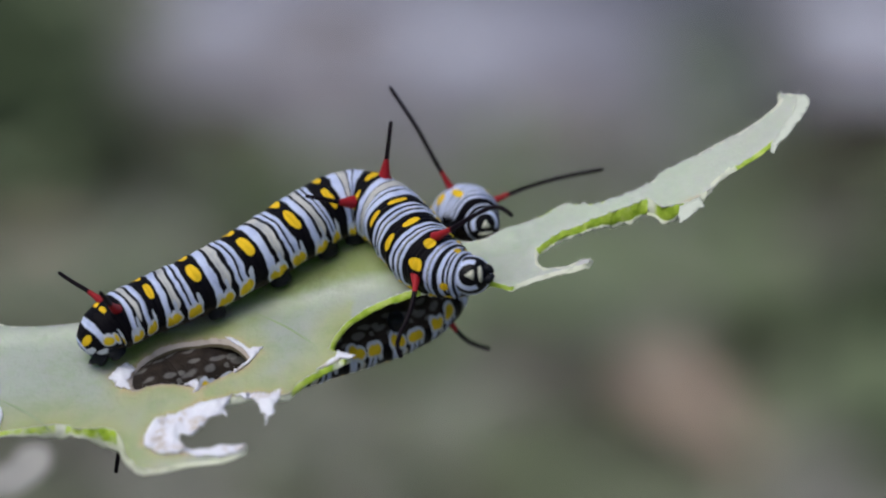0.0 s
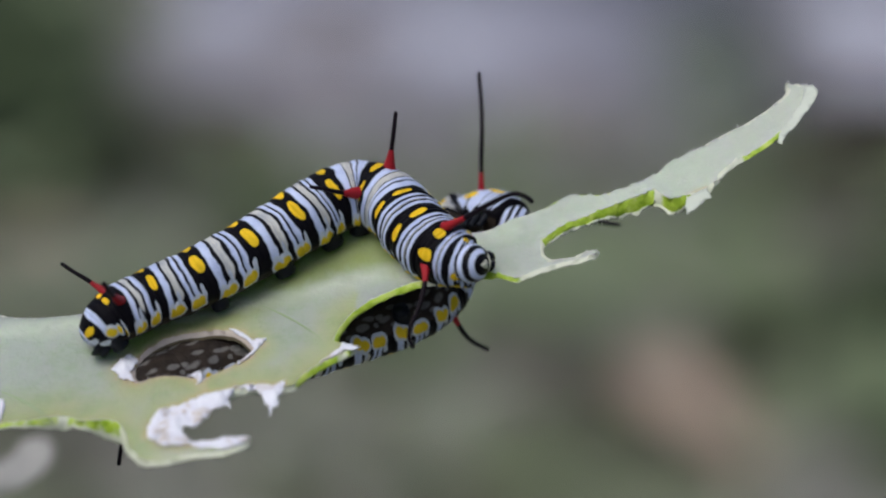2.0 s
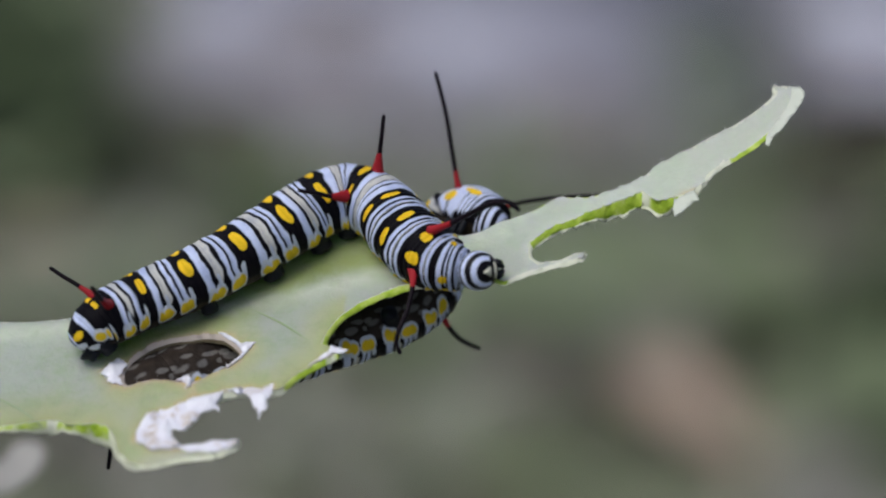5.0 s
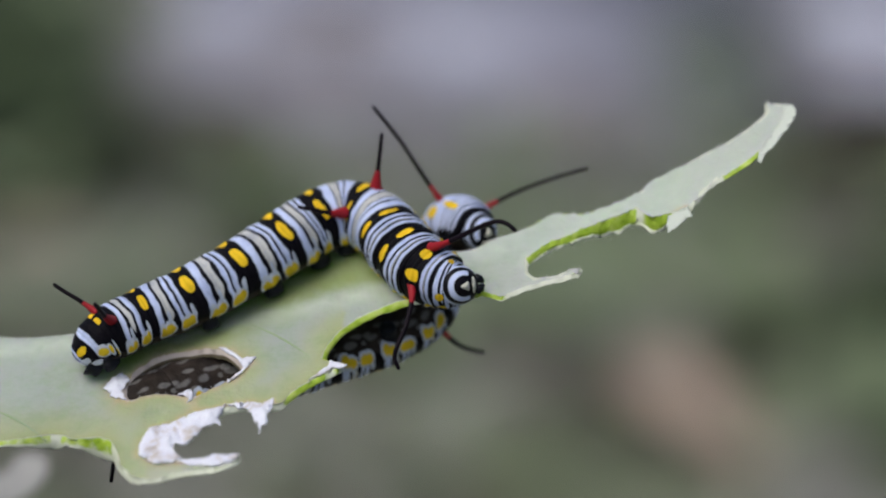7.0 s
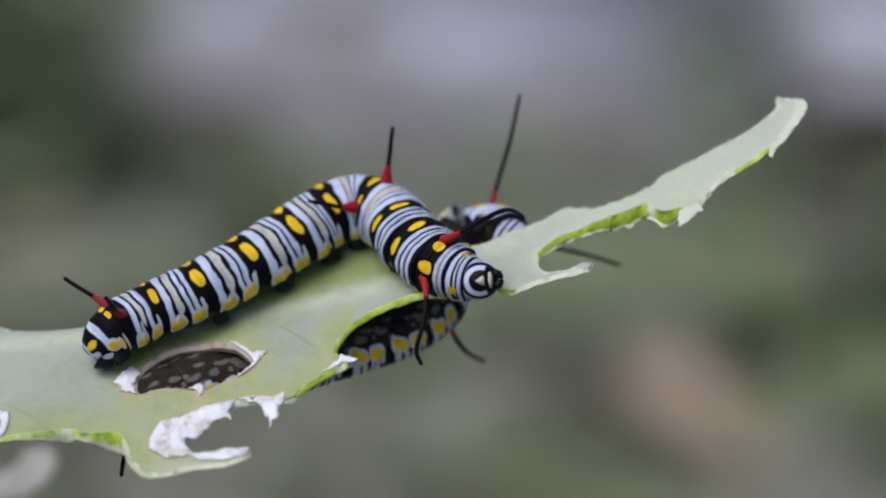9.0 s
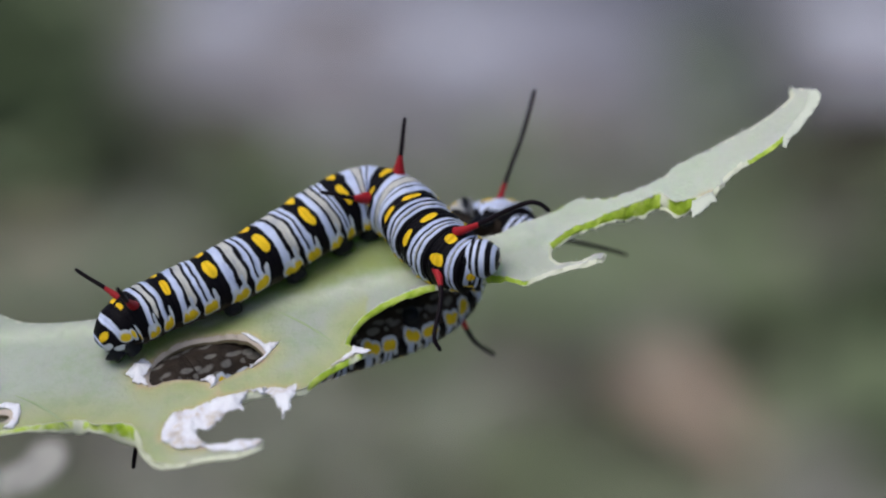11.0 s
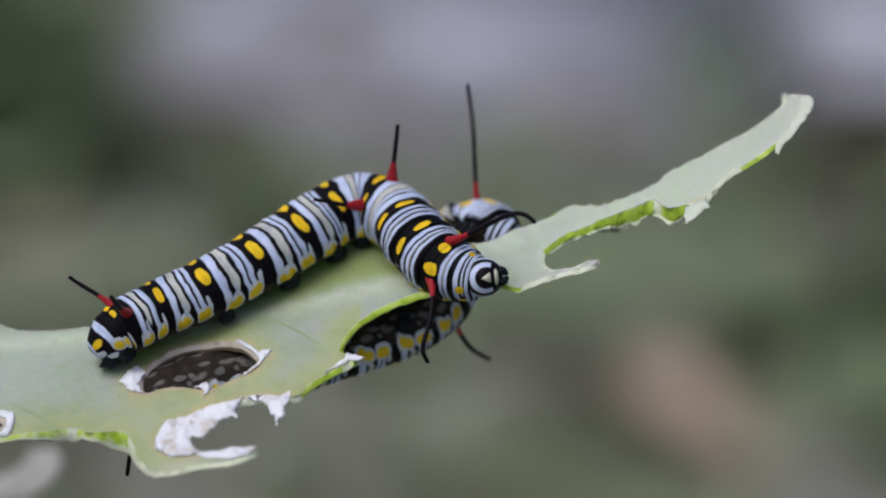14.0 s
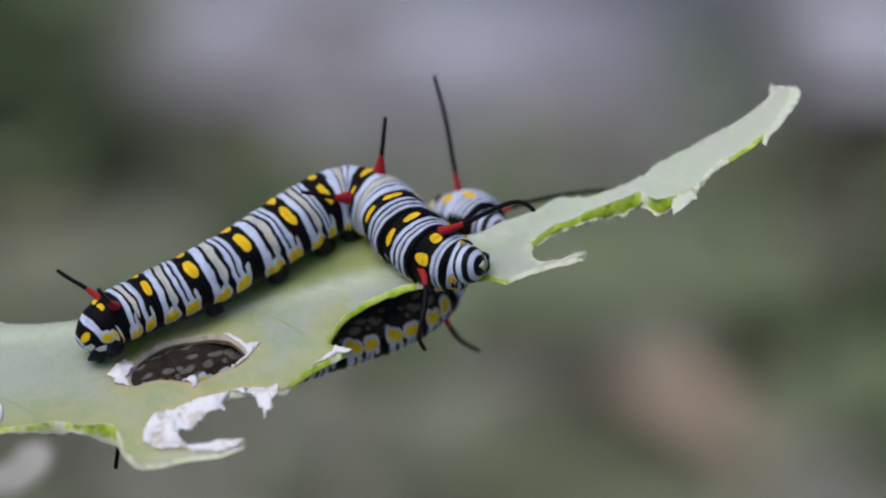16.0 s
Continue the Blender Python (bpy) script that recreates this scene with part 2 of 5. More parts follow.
leaf_blade = blade_material()
leaf_rim = plain("leaf_rim", (0.50, 0.55, 0.46), (0.68, 0.71, 0.64), 420, 0.6, bump=0.8)


def edge_material():
    n = Nodes("leaf_edge")
    fresh = n.attribute("fresh")
    fac = n.step(n.math("ADD", fresh, n.math("MULTIPLY", n.math("SUBTRACT", n.noise(1100, 3), 0.5), 0.9)), 0.55, 0.2)
    pale = n.mix(n.noise(420, 4), (0.58, 0.62, 0.42), (0.82, 0.84, 0.76))
    lime = n.ramp(n.noise(900, 3), [(0.3, (0.27, 0.42, 0.02)), (0.52, (0.44, 0.60, 0.06)), (0.72, (0.60, 0.70, 0.20))])
    n.bump(n.noise(1600, 3), 0.6, 0.00012)
    return n.done(n.mix(fac, pale, lime), 0.45, 0.3)


leaf_edge = edge_material()
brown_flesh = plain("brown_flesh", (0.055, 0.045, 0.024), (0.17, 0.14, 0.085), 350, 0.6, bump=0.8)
scar_rim = plain("scar_rim", (0.42, 0.35, 0.30), (0.62, 0.56, 0.52), 380, 0.6, bump=0.8)
leaf_vein = plain("leaf_vein", (0.47, 0.54, 0.42), (0.56, 0.62, 0.52), 300, 0.5)
stem_green = plain("stem_green", (0.20, 0.28, 0.13), (0.32, 0.38, 0.22), 60, 0.6, 0.3)
thin_vein = plain("thin_vein", (0.26, 0.35, 0.18), (0.34, 0.42, 0.26), 300, 0.5)

withered_skin = plain("withered_skin", (0.26, 0.255, 0.24), (0.46, 0.45, 0.44), 220, 0.7, bump=0.9)


def dry_material():
    """Papery dead leaf skin, bleached white with tan scars."""
    n = Nodes("dry_skin")
    c = n.ramp(n.noise(320, 4, None, 0.65), [(0.24, (0.30, 0.24, 0.18)), (0.36, (0.56, 0.50, 0.46)), (0.46, (0.77, 0.77, 0.88)), (0.70, (0.86, 0.88, 0.97))])
    n.bump(n.math("ADD", n.noise(1500, 4), n.math("MULTIPLY", n.noise(500, 3), 2.0)), 0.9, 0.00025)
    return n.done(c, 0.6, 0.3)


dry_skin = dry_material()
down_white = plain("down_white", (0.70, 0.72, 0.70), (0.86, 0.87, 0.88), 300, 0.6)


def ground_material():
    n = Nodes("soil")
    f = n.noise(14.0, 2)
    g = n.noise(40, 4)
    h = n.noise(5.5, 1, n.shifted(3.7))
    c = n.ramp(f, [(0.34, (0.045, 0.058, 0.032)), (0.46, (0.13, 0.145, 0.10)), (0.55, (0.21, 0.20, 0.195)), (0.68, (0.30, 0.29, 0.30))])
    c = n.mix(n.step(h, 0.56, 0.10), c, n.mix(n.step(f, 0.5, 0.12), (0.06, 0.085, 0.04), (0.23, 0.27, 0.16)))
    c = n.mix(n.math("MULTIPLY", g, 0.35), c, (0.22, 0.20, 0.18))
    n.bump(g, 0.6, 0.01)
    return n.done(c, 0.9, 0.2)


soil = ground_material()


def path_material():
    """Weathered concrete, blotched by lichen and damp."""
    n = Nodes("path_grey")
    wide = n.ramp(n.noise(11.0, 2, n.shifted(1.3)), [(0.34, (0.15, 0.145, 0.165)), (0.50, (0.27, 0.265, 0.32)), (0.66, (0.43, 0.43, 0.54))])
    n.bump(n.noise(60, 3), 0.5, 0.002)
    return n.done(n.mix(n.math("MULTIPLY", n.noise(45, 4), 0.35), wide, (0.24, 0.24, 0.27)), 0.9, 0.2)


path_grey = path_material()
pebble_grey = plain("pebble_grey", (0.22, 0.21, 0.24), (0.40, 0.38, 0.43), 60, 0.9, 0.2)
weed_dark = plain("weed_dark", (0.045, 0.07, 0.032), (0.085, 0.11, 0.06), 40, 0.7, 0.2)
weed_light = plain("weed_light", (0.17, 0.22, 0.12), (0.27, 0.31, 0.20), 40, 0.7, 0.2)
tan_litter = plain("tan_litter", (0.35, 0.265, 0.21), (0.46, 0.36, 0.30), 30, 0.8, 0.2)
moss_green = plain("moss_green", (0.130, 0.165, 0.095), (0.21, 0.245, 0.155), 14, 0.9, 0.1)
pale_moss = plain("pale_moss", (0.20, 0.22, 0.17), (0.32, 0.34, 0.28), 14, 0.9, 0.1)
dark_moss = plain("dark_moss", (0.05, 0.065, 0.04), (0.10, 0.115, 0.075), 14, 0.9, 0.1)
dirt_brown = plain("dirt_brown", (0.13, 0.115, 0.115), (0.22, 0.19, 0.19), 10, 0.9, 0.1)
pale_crust = plain("pale_crust", (0.46, 0.48, 0.58), (0.60, 0.62, 0.74), 20, 0.9, 0.1)
damp_soil = plain("damp_soil", (0.018, 0.018, 0.012), (0.042, 0.036, 0.026), 20, 0.9, 0.1)
mossy_grey = plain("mossy_grey", (0.085, 0.105, 0.085), (0.16, 0.18, 0.15), 12, 0.9, 0.1)
dark_litter = plain("dark_litter", (0.05, 0.045, 0.034), (0.09, 0.078, 0.058), 30, 0.8, 0.2)

# ---------------------------------------------------------------- ground and distance
bm = bmesh.new()
bmesh.ops.create_grid(bm, x_segments=60, y_segments=60, size=60)
tagged(mesh_object("ground", bm, soil), "bare grey garden soil with thin weeds", "ground", kind="structure")

def slab(x0, y0, x1, y1, h):
    """A worn concrete paving slab with rounded edges."""
    bm = bmesh.new()
    bmesh.ops.create_cube(bm, size=1)
    for v in bm.verts:
        v.co = ((x0 + x1) / 2 + v.co.x * (x1 - x0), (y0 + y1) / 2 + v.co.y * (y1 - y0), (v.co.z + 0.5) * h)
    bmesh.ops.bevel(bm, geom=bm.edges[:], offset=0.006, segments=2, affect="EDGES")
    return bm


paving = tagged(new("pavement"), "pale grey worn concrete paving slabs", "pavement", kind="structure")
for i in range(9):
    for j in range(4):
        x0, y0 = -0.225 + 0.5 * i, 2.17 + 0.5 * j
        part("paving_slab", slab(x0, y0, x0 + 0.492, y0 + 0.492, 0.018 + 0.003 * ((i * 3 + j) % 3)), path_grey, paving)


def gravel():
    """Loose pale pebbles between the slabs and the soil."""
    bm = bmesh.new()
    r = random.Random(8)
    for k in range(420):
        y = 2.19 - 0.30 * r.random() ** 2.2
        x = r.uniform(-0.24, 0.20)
        s = r.uniform(0.004, 0.011)
        m = pose(x, y, 0.3 * s, r.uniform(0, 60), r.uniform(0, 60), r.uniform(0, 360)) @ Matrix.Diagonal((s * 1.3, s, s * 0.7, 1))
        bmesh.ops.create_icosphere(bm, subdivisions=1, radius=1, matrix=m)
    return tagged(mesh_object("gravel", bm, pebble_grey), "loose pale grey pebbles along the paving", "gravel", kind="stuff")


gravel()


def patch(name, x, y, rx, ry, h, material, label, category, seed):
    """A low uneven cushion of ground cover."""
    bm = bmesh.new()
    rings = [[bm.verts.new((0, 0, h))]]
    for k in range(1, 9):
        f = k / 8
        rings.append([])
        for q in range(40):
            a = 2 * math.pi * q / 40
            e = 1 + 0.28 * noise.noise((math.cos(a) * 1.7, math.sin(a) * 1.7, seed))
            z = h * (1 - f ** 2.5) + 0.35 * h * noise.noise((math.cos(a) * f * 5, math.sin(a) * f * 5, seed + 3)) - (0.004 if k == 8 else 0)
            rings[-1].append(bm.verts.new((rx * f * e * math.cos(a), ry * f * e * math.sin(a), z)))
    for q in range(40):
        bm.faces.new((rings[0][0], rings[1][q], rings[1][(q + 1) % 40]))
        for k in range(1, 8):
            bm.faces.new((rings[k][q], rings[k + 1][q], rings[k + 1][(q + 1) % 40], rings[k][(q + 1) % 40]))
    ob = tagged(mesh_object(name, bm, material), label, category, kind="stuff")
    ob.location = (x, y, 0.002)
    return ob


patch("moss", 0.14, 1.82, 0.14, 0.12, 0.010, moss_green, "low pale green moss on the soil", "moss", 1.0)
patch("moss", 0.255, 1.56, 0.09, 0.10, 0.010, moss_green, "low pale green moss on the soil", "moss", 5.0)
patch("moss", -0.06, 1.92, 0.14, 0.06, 0.008, moss_green, "low pale green moss on the soil", "moss", 9.0)
patch("moss", 0.21, 2.28, 0.06, 0.16, 0.032, mossy_grey, "grey-green moss spread over the paving", "moss", 13.0)
patch("dirt", 0.325, 2.055, 0.105, 0.12, 0.034, damp_soil, "dark brown damp dirt", "dirt", 17.0)
patch("dirt", 0.275, 1.715, 0.05, 0.04, 0.014, damp_soil, "dark brown damp dirt", "dirt", 25.0)
patch("moss", 0.048, 1.700, 0.072, 0.050, 0.012, pale_moss, "pale grey-green moss on the soil", "moss", 29.0)
patch("dirt", 0.048, 1.585, 0.035, 0.035, 0.012, dirt_brown, "dark brown damp dirt", "dirt", 89.0)
patch("dirt", -0.18, 2.10, 0.07, 0.065, 0.026, dark_litter, "dark brown damp dirt", "dirt", 33.0)
patch("lichen", 0.345, 2.43, 0.065, 0.10, 0.026, pale_crust, "pale bluish lichen crust on the paving", "lichen", 37.0)
patch("lichen", -0.185, 2.45, 0.045, 0.06, 0.024, pale_crust, "pale bluish lichen crust on the paving", "lichen", 41.0)
patch("moss", -0.375, 2.28, 0.13, 0.34, 0.020, dark_moss, "dark green moss on the soil", "moss", 21.0)
patch("dirt", 0.185, 1.615, 0.025, 0.04, 0.012, damp_soil, "dark brown damp dirt", "dirt", 45.0)
patch("moss", -0.215, 1.835, 0.080, 0.035, 0.012, pale_moss, "pale grey-green moss on the soil", "moss", 53.0)
patch("moss", -0.262, 1.785, 0.075, 0.060, 0.012, pale_moss, "pale grey-green moss on the soil", "moss", 81.0)
patch("dirt", 0.090, 2.19, 0.060, 0.090, 0.016, dirt_brown, "dark brown damp dirt", "dirt", 57.0)
patch("dirt", 0.245, 1.83, 0.040, 0.040, 0.014, dirt_brown, "dark brown damp dirt", "dirt", 61.0)
patch("lichen", 0.01, 2.33, 0.055, 0.07, 0.024, pale_crust, "pale bluish lichen crust on the paving", "lichen", 65.0)
patch("dirt", -0.075, 2.44, 0.05, 0.06, 0.024, dirt_brown, "dark brown damp dirt", "dirt", 69.0)
patch("moss", -0.10, 1.49, 0.05, 0.035, 0.010, pale_moss, "pale grey-green moss on the soil", "moss", 73.0)
patch("moss", 0.01, 1.56, 0.030, 0.030, 0.010, pale_moss, "pale grey-green moss on the soil", "moss", 77.0)
patch("dirt", -0.09, 2.26, 0.07, 0.09, 0.026, dirt_brown, "dark brown damp dirt", "dirt", 85.0)
patch("moss", 0.33, 1.93, 0.05, 0.05, 0.012, moss_green, "low pale green moss on the soil", "moss", 49.0)


def clods():
    """Crumbs of soil, moss and litter of many tones."""
    n = Nodes("clod")
    g = n.t.nodes.new("ShaderNodeNewGeometry")
    c = n.ramp(g.outputs["Random Per Island"], [(0.0, (0.02, 0.02, 0.014)), (0.3, (0.07, 0.06, 0.045)), (0.5, (0.12, 0.18, 0.08)), (0.75, (0.10, 0.12, 0.07)), (1.0, (0.42, 0.40, 0.38))])
    n.bump(n.noise(90, 3), 0.6, 0.003)
    m = n.done(n.mix(n.math("MULTIPLY", n.noise(50, 3), 0.4), c, (0.16, 0.15, 0.12)), 0.9, 0.1)
    bm = bmesh.new()
    bmesh.ops.create_icosphere(bm, subdivisions=1, radius=1)
    ball = [v.co.copy() for v in bm.verts]
    tri = [[v.index for v in f.verts] for f in bm.faces]
    bm.free()
    r = random.Random(31)
    verts, faces = [], []
    for k in range(3600):
        x, y, q = r.uniform(-0.42, 0.42), r.uniform(1.42, 2.12), 0.005 + 0.016 * r.random() ** 2
        if k >= 760:
            x, y = r.uniform(-1.6, 1.6), r.uniform(0.3, 2.12)
        w = pose(x, y, 0.2 * q, r.uniform(-20, 20), r.uniform(-20, 20), r.uniform(0, 360)) @ Matrix.Diagonal((q * 1.4, q, q * 0.5, 1))
        faces += [[i + len(verts) for i in f] for f in tri]
        verts += [w @ p for p in ball]
    data = bpy.data.meshes.new("clods")
    data.from_pydata(verts, [], faces)
    data.materials.append(m)
    for p in data.polygons:
        p.use_smooth = True
    return tagged(new("clods", data), "mixed crumbs of soil, moss and litter", "litter", kind="stuff")


clods()


def weed_leaf(length, width, lift):
    """One long curved leaf blade, folded along its middle."""
    bm = bmesh.new()
    rows = []
    for k in range(9):
        f = k / 8
        w = width * math.sin(math.pi * (0.12 + 0.88 * f)) ** 0.8 * (1 if f < 1 else 0.05)
        z = lift * math.sin(f * 2.1)
        rows.append([bm.verts.new((length * f, sx * w, z + abs(sx) * 0.25 * w + h)) for h in (0.0004, -0.0004) for sx in (-1, -0.5, 0, 0.5, 1)])
    for a, b in zip(rows, rows[1:]):
        for o in (0, 5):
            for k in range(4):
                q = (a[o + k], b[o + k], b[o + k + 1], a[o + k + 1])
                bm.faces.new(q if o else q[::-1])
        bm.faces.new((a[0], b[0], b[5], a[5])[::-1])
        bm.faces.new((a[4], a[9], b[9], b[4])[::-1])
    return bm


weed_meshes = []
for k, (l, w, h, m) in enumerate(((0.075, 0.011, 0.030, weed_dark), (0.06, 0.013, 0.022, weed_dark), (0.08, 0.010, 0.040, weed_light), (0.055, 0.014, 0.020, weed_light))):
    ob = mesh_object("weed_leaf", weed_leaf(l, w, h), m)
    weed_meshes.append(ob.data)
    bpy.data.objects.remove(ob)
rng = random.Random(12)


def weed(x, y, n, light, size, label):
    it = tagged(new("weed"), label, "weed", "weeds on the ground")
    it.location = (x, y, 0)
    for k in range(n):
        ob = new("leaf", weed_meshes[(2 if light else 0) + k % 2])
        ob.parent = it
        a = 360 * k / n + rng.uniform(-25, 25)
        ob.matrix_basis = pose(0.008 * math.cos(radians(a)), 0.008 * math.sin(radians(a)), 0.002, 0, -rng.uniform(0, 38), a) @ Matrix.Scale(size * rng.uniform(0.75, 1.2), 4)
    return it


for x, y, n, light, size in ((-0.31, 2.14, 13, 0, 1.5), (-0.36, 2.30, 12, 0, 1.5), (-0.35, 2.00, 12, 0, 1.4), (-0.40, 2.45, 11, 0, 1.6), (-0.27, 1.98, 11, 0, 1.1), (-0.23, 1.97, 12, 0, 1.0),
                             (-0.13, 1.88, 10, 1, 0.9), (0.04, 1.96, 9, 1, 0.8), (-0.28, 1.86, 10, 1, 0.9), (0.21, 1.92, 9, 1, 0.8), (0.27, 1.66, 10, 0, 0.9),
                             (0.24, 1.50, 9, 1, 0.8), (0.19, 1.64, 9, 1, 0.8), (0.34, 1.90, 9, 1, 0.9), (-0.02, 1.60, 8, 1, 0.7), (-0.20, 1.70, 8, 1, 0.7), (0.05, 1.66, 8, 1, 0.7)):
    weed(x, y, n, light, size, "low green weed with long narrow leaves" if light else "dark green weed rosette growing from the soil")
for k in range(26):
    x, y, light = rng.choice((-1, 1)) * rng.uniform(0.55, 1.5), rng.uniform(0.4, 2.05), k % 2
    weed(x, y, 9, light, rng.uniform(0.8, 1.4), "low green weed with long narrow leaves" if light else "dark green weed rosette growing from the soil")


def dry_leaf(name, x, y, length, width, turn_z, material, label):
    """A curled dead leaf lying on the soil."""
    bm = bmesh.new()
    rows = []
    for k in range(13):
        f = k / 12
        w = width * math.sin(math.pi * min(0.98, 0.04 + f * 0.94)) ** 0.7
        rows.append([[bm.verts.new((length * (f - 0.5), sx * w, h + 0.012 * math.sin(f * 5) + 0.35 * w * sx * sx + 0.006)) for sx in (-1, -0.6, -0.2, 0.2, 0.6, 1)] for h in (0.0, -0.0008)])
    for (a, al), (b, bl) in zip(rows, rows[1:]):
        for k in range(5):
            bm.faces.new((a[k], b[k], b[k + 1], a[k + 1])[::-1])
            bm.faces.new((al[k], bl[k], bl[k + 1], al[k + 1]))
        bm.faces.new((a[0], al[0], bl[0], b[0]))
        bm.faces.new((a[5], b[5], bl[5], al[5]))
    ob = tagged(mesh_object(name, bm, material), label, "dead leaf", "dead leaves on the ground")
    ob.matrix_world = pose(x, y, 0.004, 0, 0, turn_z)
    bm = bmesh.new()
    tube(bm, [(-500 * length + k * 0.12 * length * 1000 * -1 + 4, 2 * k, 5 - 2 * k) for k in range(3)], [1.2, 1.0, 0.9], 8)
    part("stalk", bm, material, ob)
    return ob


dry_leaf("dead_leaf", 0.126, 1.515, 0.135, 0.026, -66, tan_litter, "curled tan dead leaf lying on the soil")
dry_leaf("dead_leaf", 0.146, 1.475, 0.09, 0.022, -40, tan_litter, "curled tan dead leaf lying on the soil")
dry_leaf("dead_leaf", 0.30, 2.07, 0.10, 0.035, 15, dark_litter, "dark brown rotten leaf lying on the soil")
dry_leaf("dead_leaf", 0.34, 2.11, 0.08, 0.03, 70, dark_litter, "dark brown rotten leaf lying on the soil")
dry_leaf("dead_leaf", 0.23, 1.84, 0.06, 0.02, 70, dark_litter, "dark brown rotten leaf lying on the soil")
dry_leaf("dead_leaf", -0.25, 1.80, 0.09, 0.02, 5, tan_litter, "curled tan dead leaf lying on the soil")

# ---------------------------------------------------------------- the leaf
RIB = [(-51.1, -8.6), (-39.5, -8.0), (-24.4, -6.6), (-11.3, -4.2), (-4.2, -2.4), (3.3, 0.1), (10.9, 2.5), (18.9, 5.3), (26.0, 9.0), (33.0, 13.7)]
SLOPE = 1.3


MARGIN = [(-60.0, -15.6), (-38.1, -15.9), (-35.2, -15.9), (-33.1, -16.3), (-31.9, -15.8), (-29.6, -16.7), (-27.4, -17.5), (-26.7, -18.1), (-26.0, -18.6)]


def margin_y(x):
    """The lower rim of the thick healed edge."""
    for (x0, y0), (x1, y1) in zip(MARGIN, MARGIN[1:]):
        if x <= x1:
            return y0 + (y1 - y0) * (x - x0) / (x1 - x0)
    return MARGIN[-1][1]


def thick(x, y):
    """Thickness of the fleshy blade, swollen where it has healed."""
    t = 0.50
    if x < -26.0 and y < -14.2 and not (x < -36.5 and y - margin_y(x) > 0.6):   # down to the healed lower margin
        t = max(0.3, (y - margin_y(x)) / 0.793)
    if -27 < x < -16 and -10.5 < y < -7:
        t = 0.65
    if x > -25 and y < -16.2:
        t = 0.22
    if x > 4 and y < -0.3:
        t = 0.24
    elif x > 23:
        t = 0.28
    elif x > 10:
        t += 0.95 * math.exp(-((x - 16.6) / 2.6) ** 2) + 0.85 * math.exp(-((x - 20.0) / 0.8) ** 2)
    return t * (1 + 0.3 * noise.noise((x * 0.9, y * 0.9, 3.0)))



def rib_y(x):
    for (x0, y0), (x1, y1) in zip(RIB, RIB[1:]):
        if x <= x1 or (x1, y1) == RIB[-1]:
            return y0 + (y1 - y0) * (x - x0) / (x1 - x0)


def leaf_z(x, y):
    d = rib_y(x) - y
    return SLOPE * d + 0.25 * math.sin(0.35 * x + 0.4 * d) + 0.12 * math.sin(0.9 * x - 0.7 * d)


def on_leaf(x, y, lift=0.0):
    n = Vector((0, 0.5 * SLOPE, 0.5)).normalized()
    return Vector((x, y, leaf_z(x, y))) + lift * n


def frayed(loop, step, rough, seed):
    """The loop again with points every step millimetres, shaken a little."""
    out = []
    for i, p in enumerate(loop):
        q = loop[(i + 1) % len(loop)]
        n = max(1, round(math.dist(p, q) / step))
        for k in range(n):
            f = k / n
            x, y = p[0] + (q[0] - p[0]) * f, p[1] + (q[1] - p[1]) * f
            s = noise.noise_vector((x * 1.3, y * 1.3, seed)) + 0.7 * noise.noise_vector((x * 4, y * 4, seed + 5)) + 0.7 * noise.noise_vector((x * 9, y * 9, seed + 8))
            e = 0.3 * rough if -10.6 < x < -2 and -9.4 < y < -2 or x < -27 and y < -13.5 else 1.5 * rough if x > 9 else rough   # the bite is cut clean
            out.append((x + e * s.x, y + e * s.y))
    return out


EDGE_FAR = [(-60.7, -10.0), (-56.1, -8.3), (-51.1, -7.5), (-45.5, -6.6), (-42.0, -6.0), (-40.5, -6.5), (-39.0, -7.0), (-36.0, -7.0), (-32.4, -6.6), (-28.9, -5.8), (-21.9, -3.7), (-15.3, -0.5),
            (-11.3, 0.8), (-8.3, 1.3), (-4.2, 1.8), (-0.7, 1.3), (2.3, 0.6), (3.8, 0.9), (5.8, 1.9), (8.9, 2.9), (10.1, 3.8), (11.1, 4.1), (13.4, 4.0),
            (15.4, 4.6), (16.5, 5.0), (18.9, 6.1), (19.4, 6.9), (23.5, 8.7), (27.5, 10.8), (29.1, 12.1), (30.1, 12.8), (30.6, 13.3), (30.4, 13.7), (30.4, 14.0)]
EDGE_NEAR = [(31.2, 13.9), (31.9, 13.9), (32.3, 13.5), (32.3, 12.9), (31.9, 12.3), (30.8, 11.1), (30.0, 10.2), (29.0, 9.5), (27.3, 8.2), (24.7, 6.7), (23.2, 5.1), (22.1, 4.3),
             (21.0, 4.0), (19.2, 3.8), (18.2, 4.6), (17.4, 4.3), (14.9, 3.4), (12.9, 2.5), (10.9, 1.7), (9.1, 0.8), (8.2, 0.1), (8.0, -0.7), (8.2, -1.5), (8.7, -1.9), (10.9, -1.6),
             (12.3, -1.0), (12.9, -0.8), (12.7, -1.2), (11.4, -1.6), (8.4, -2.3), (6.9, -2.9), (5.8, -3.3), (4.3, -2.8), (2.8, -2.7), (-0.2, -3.2)]
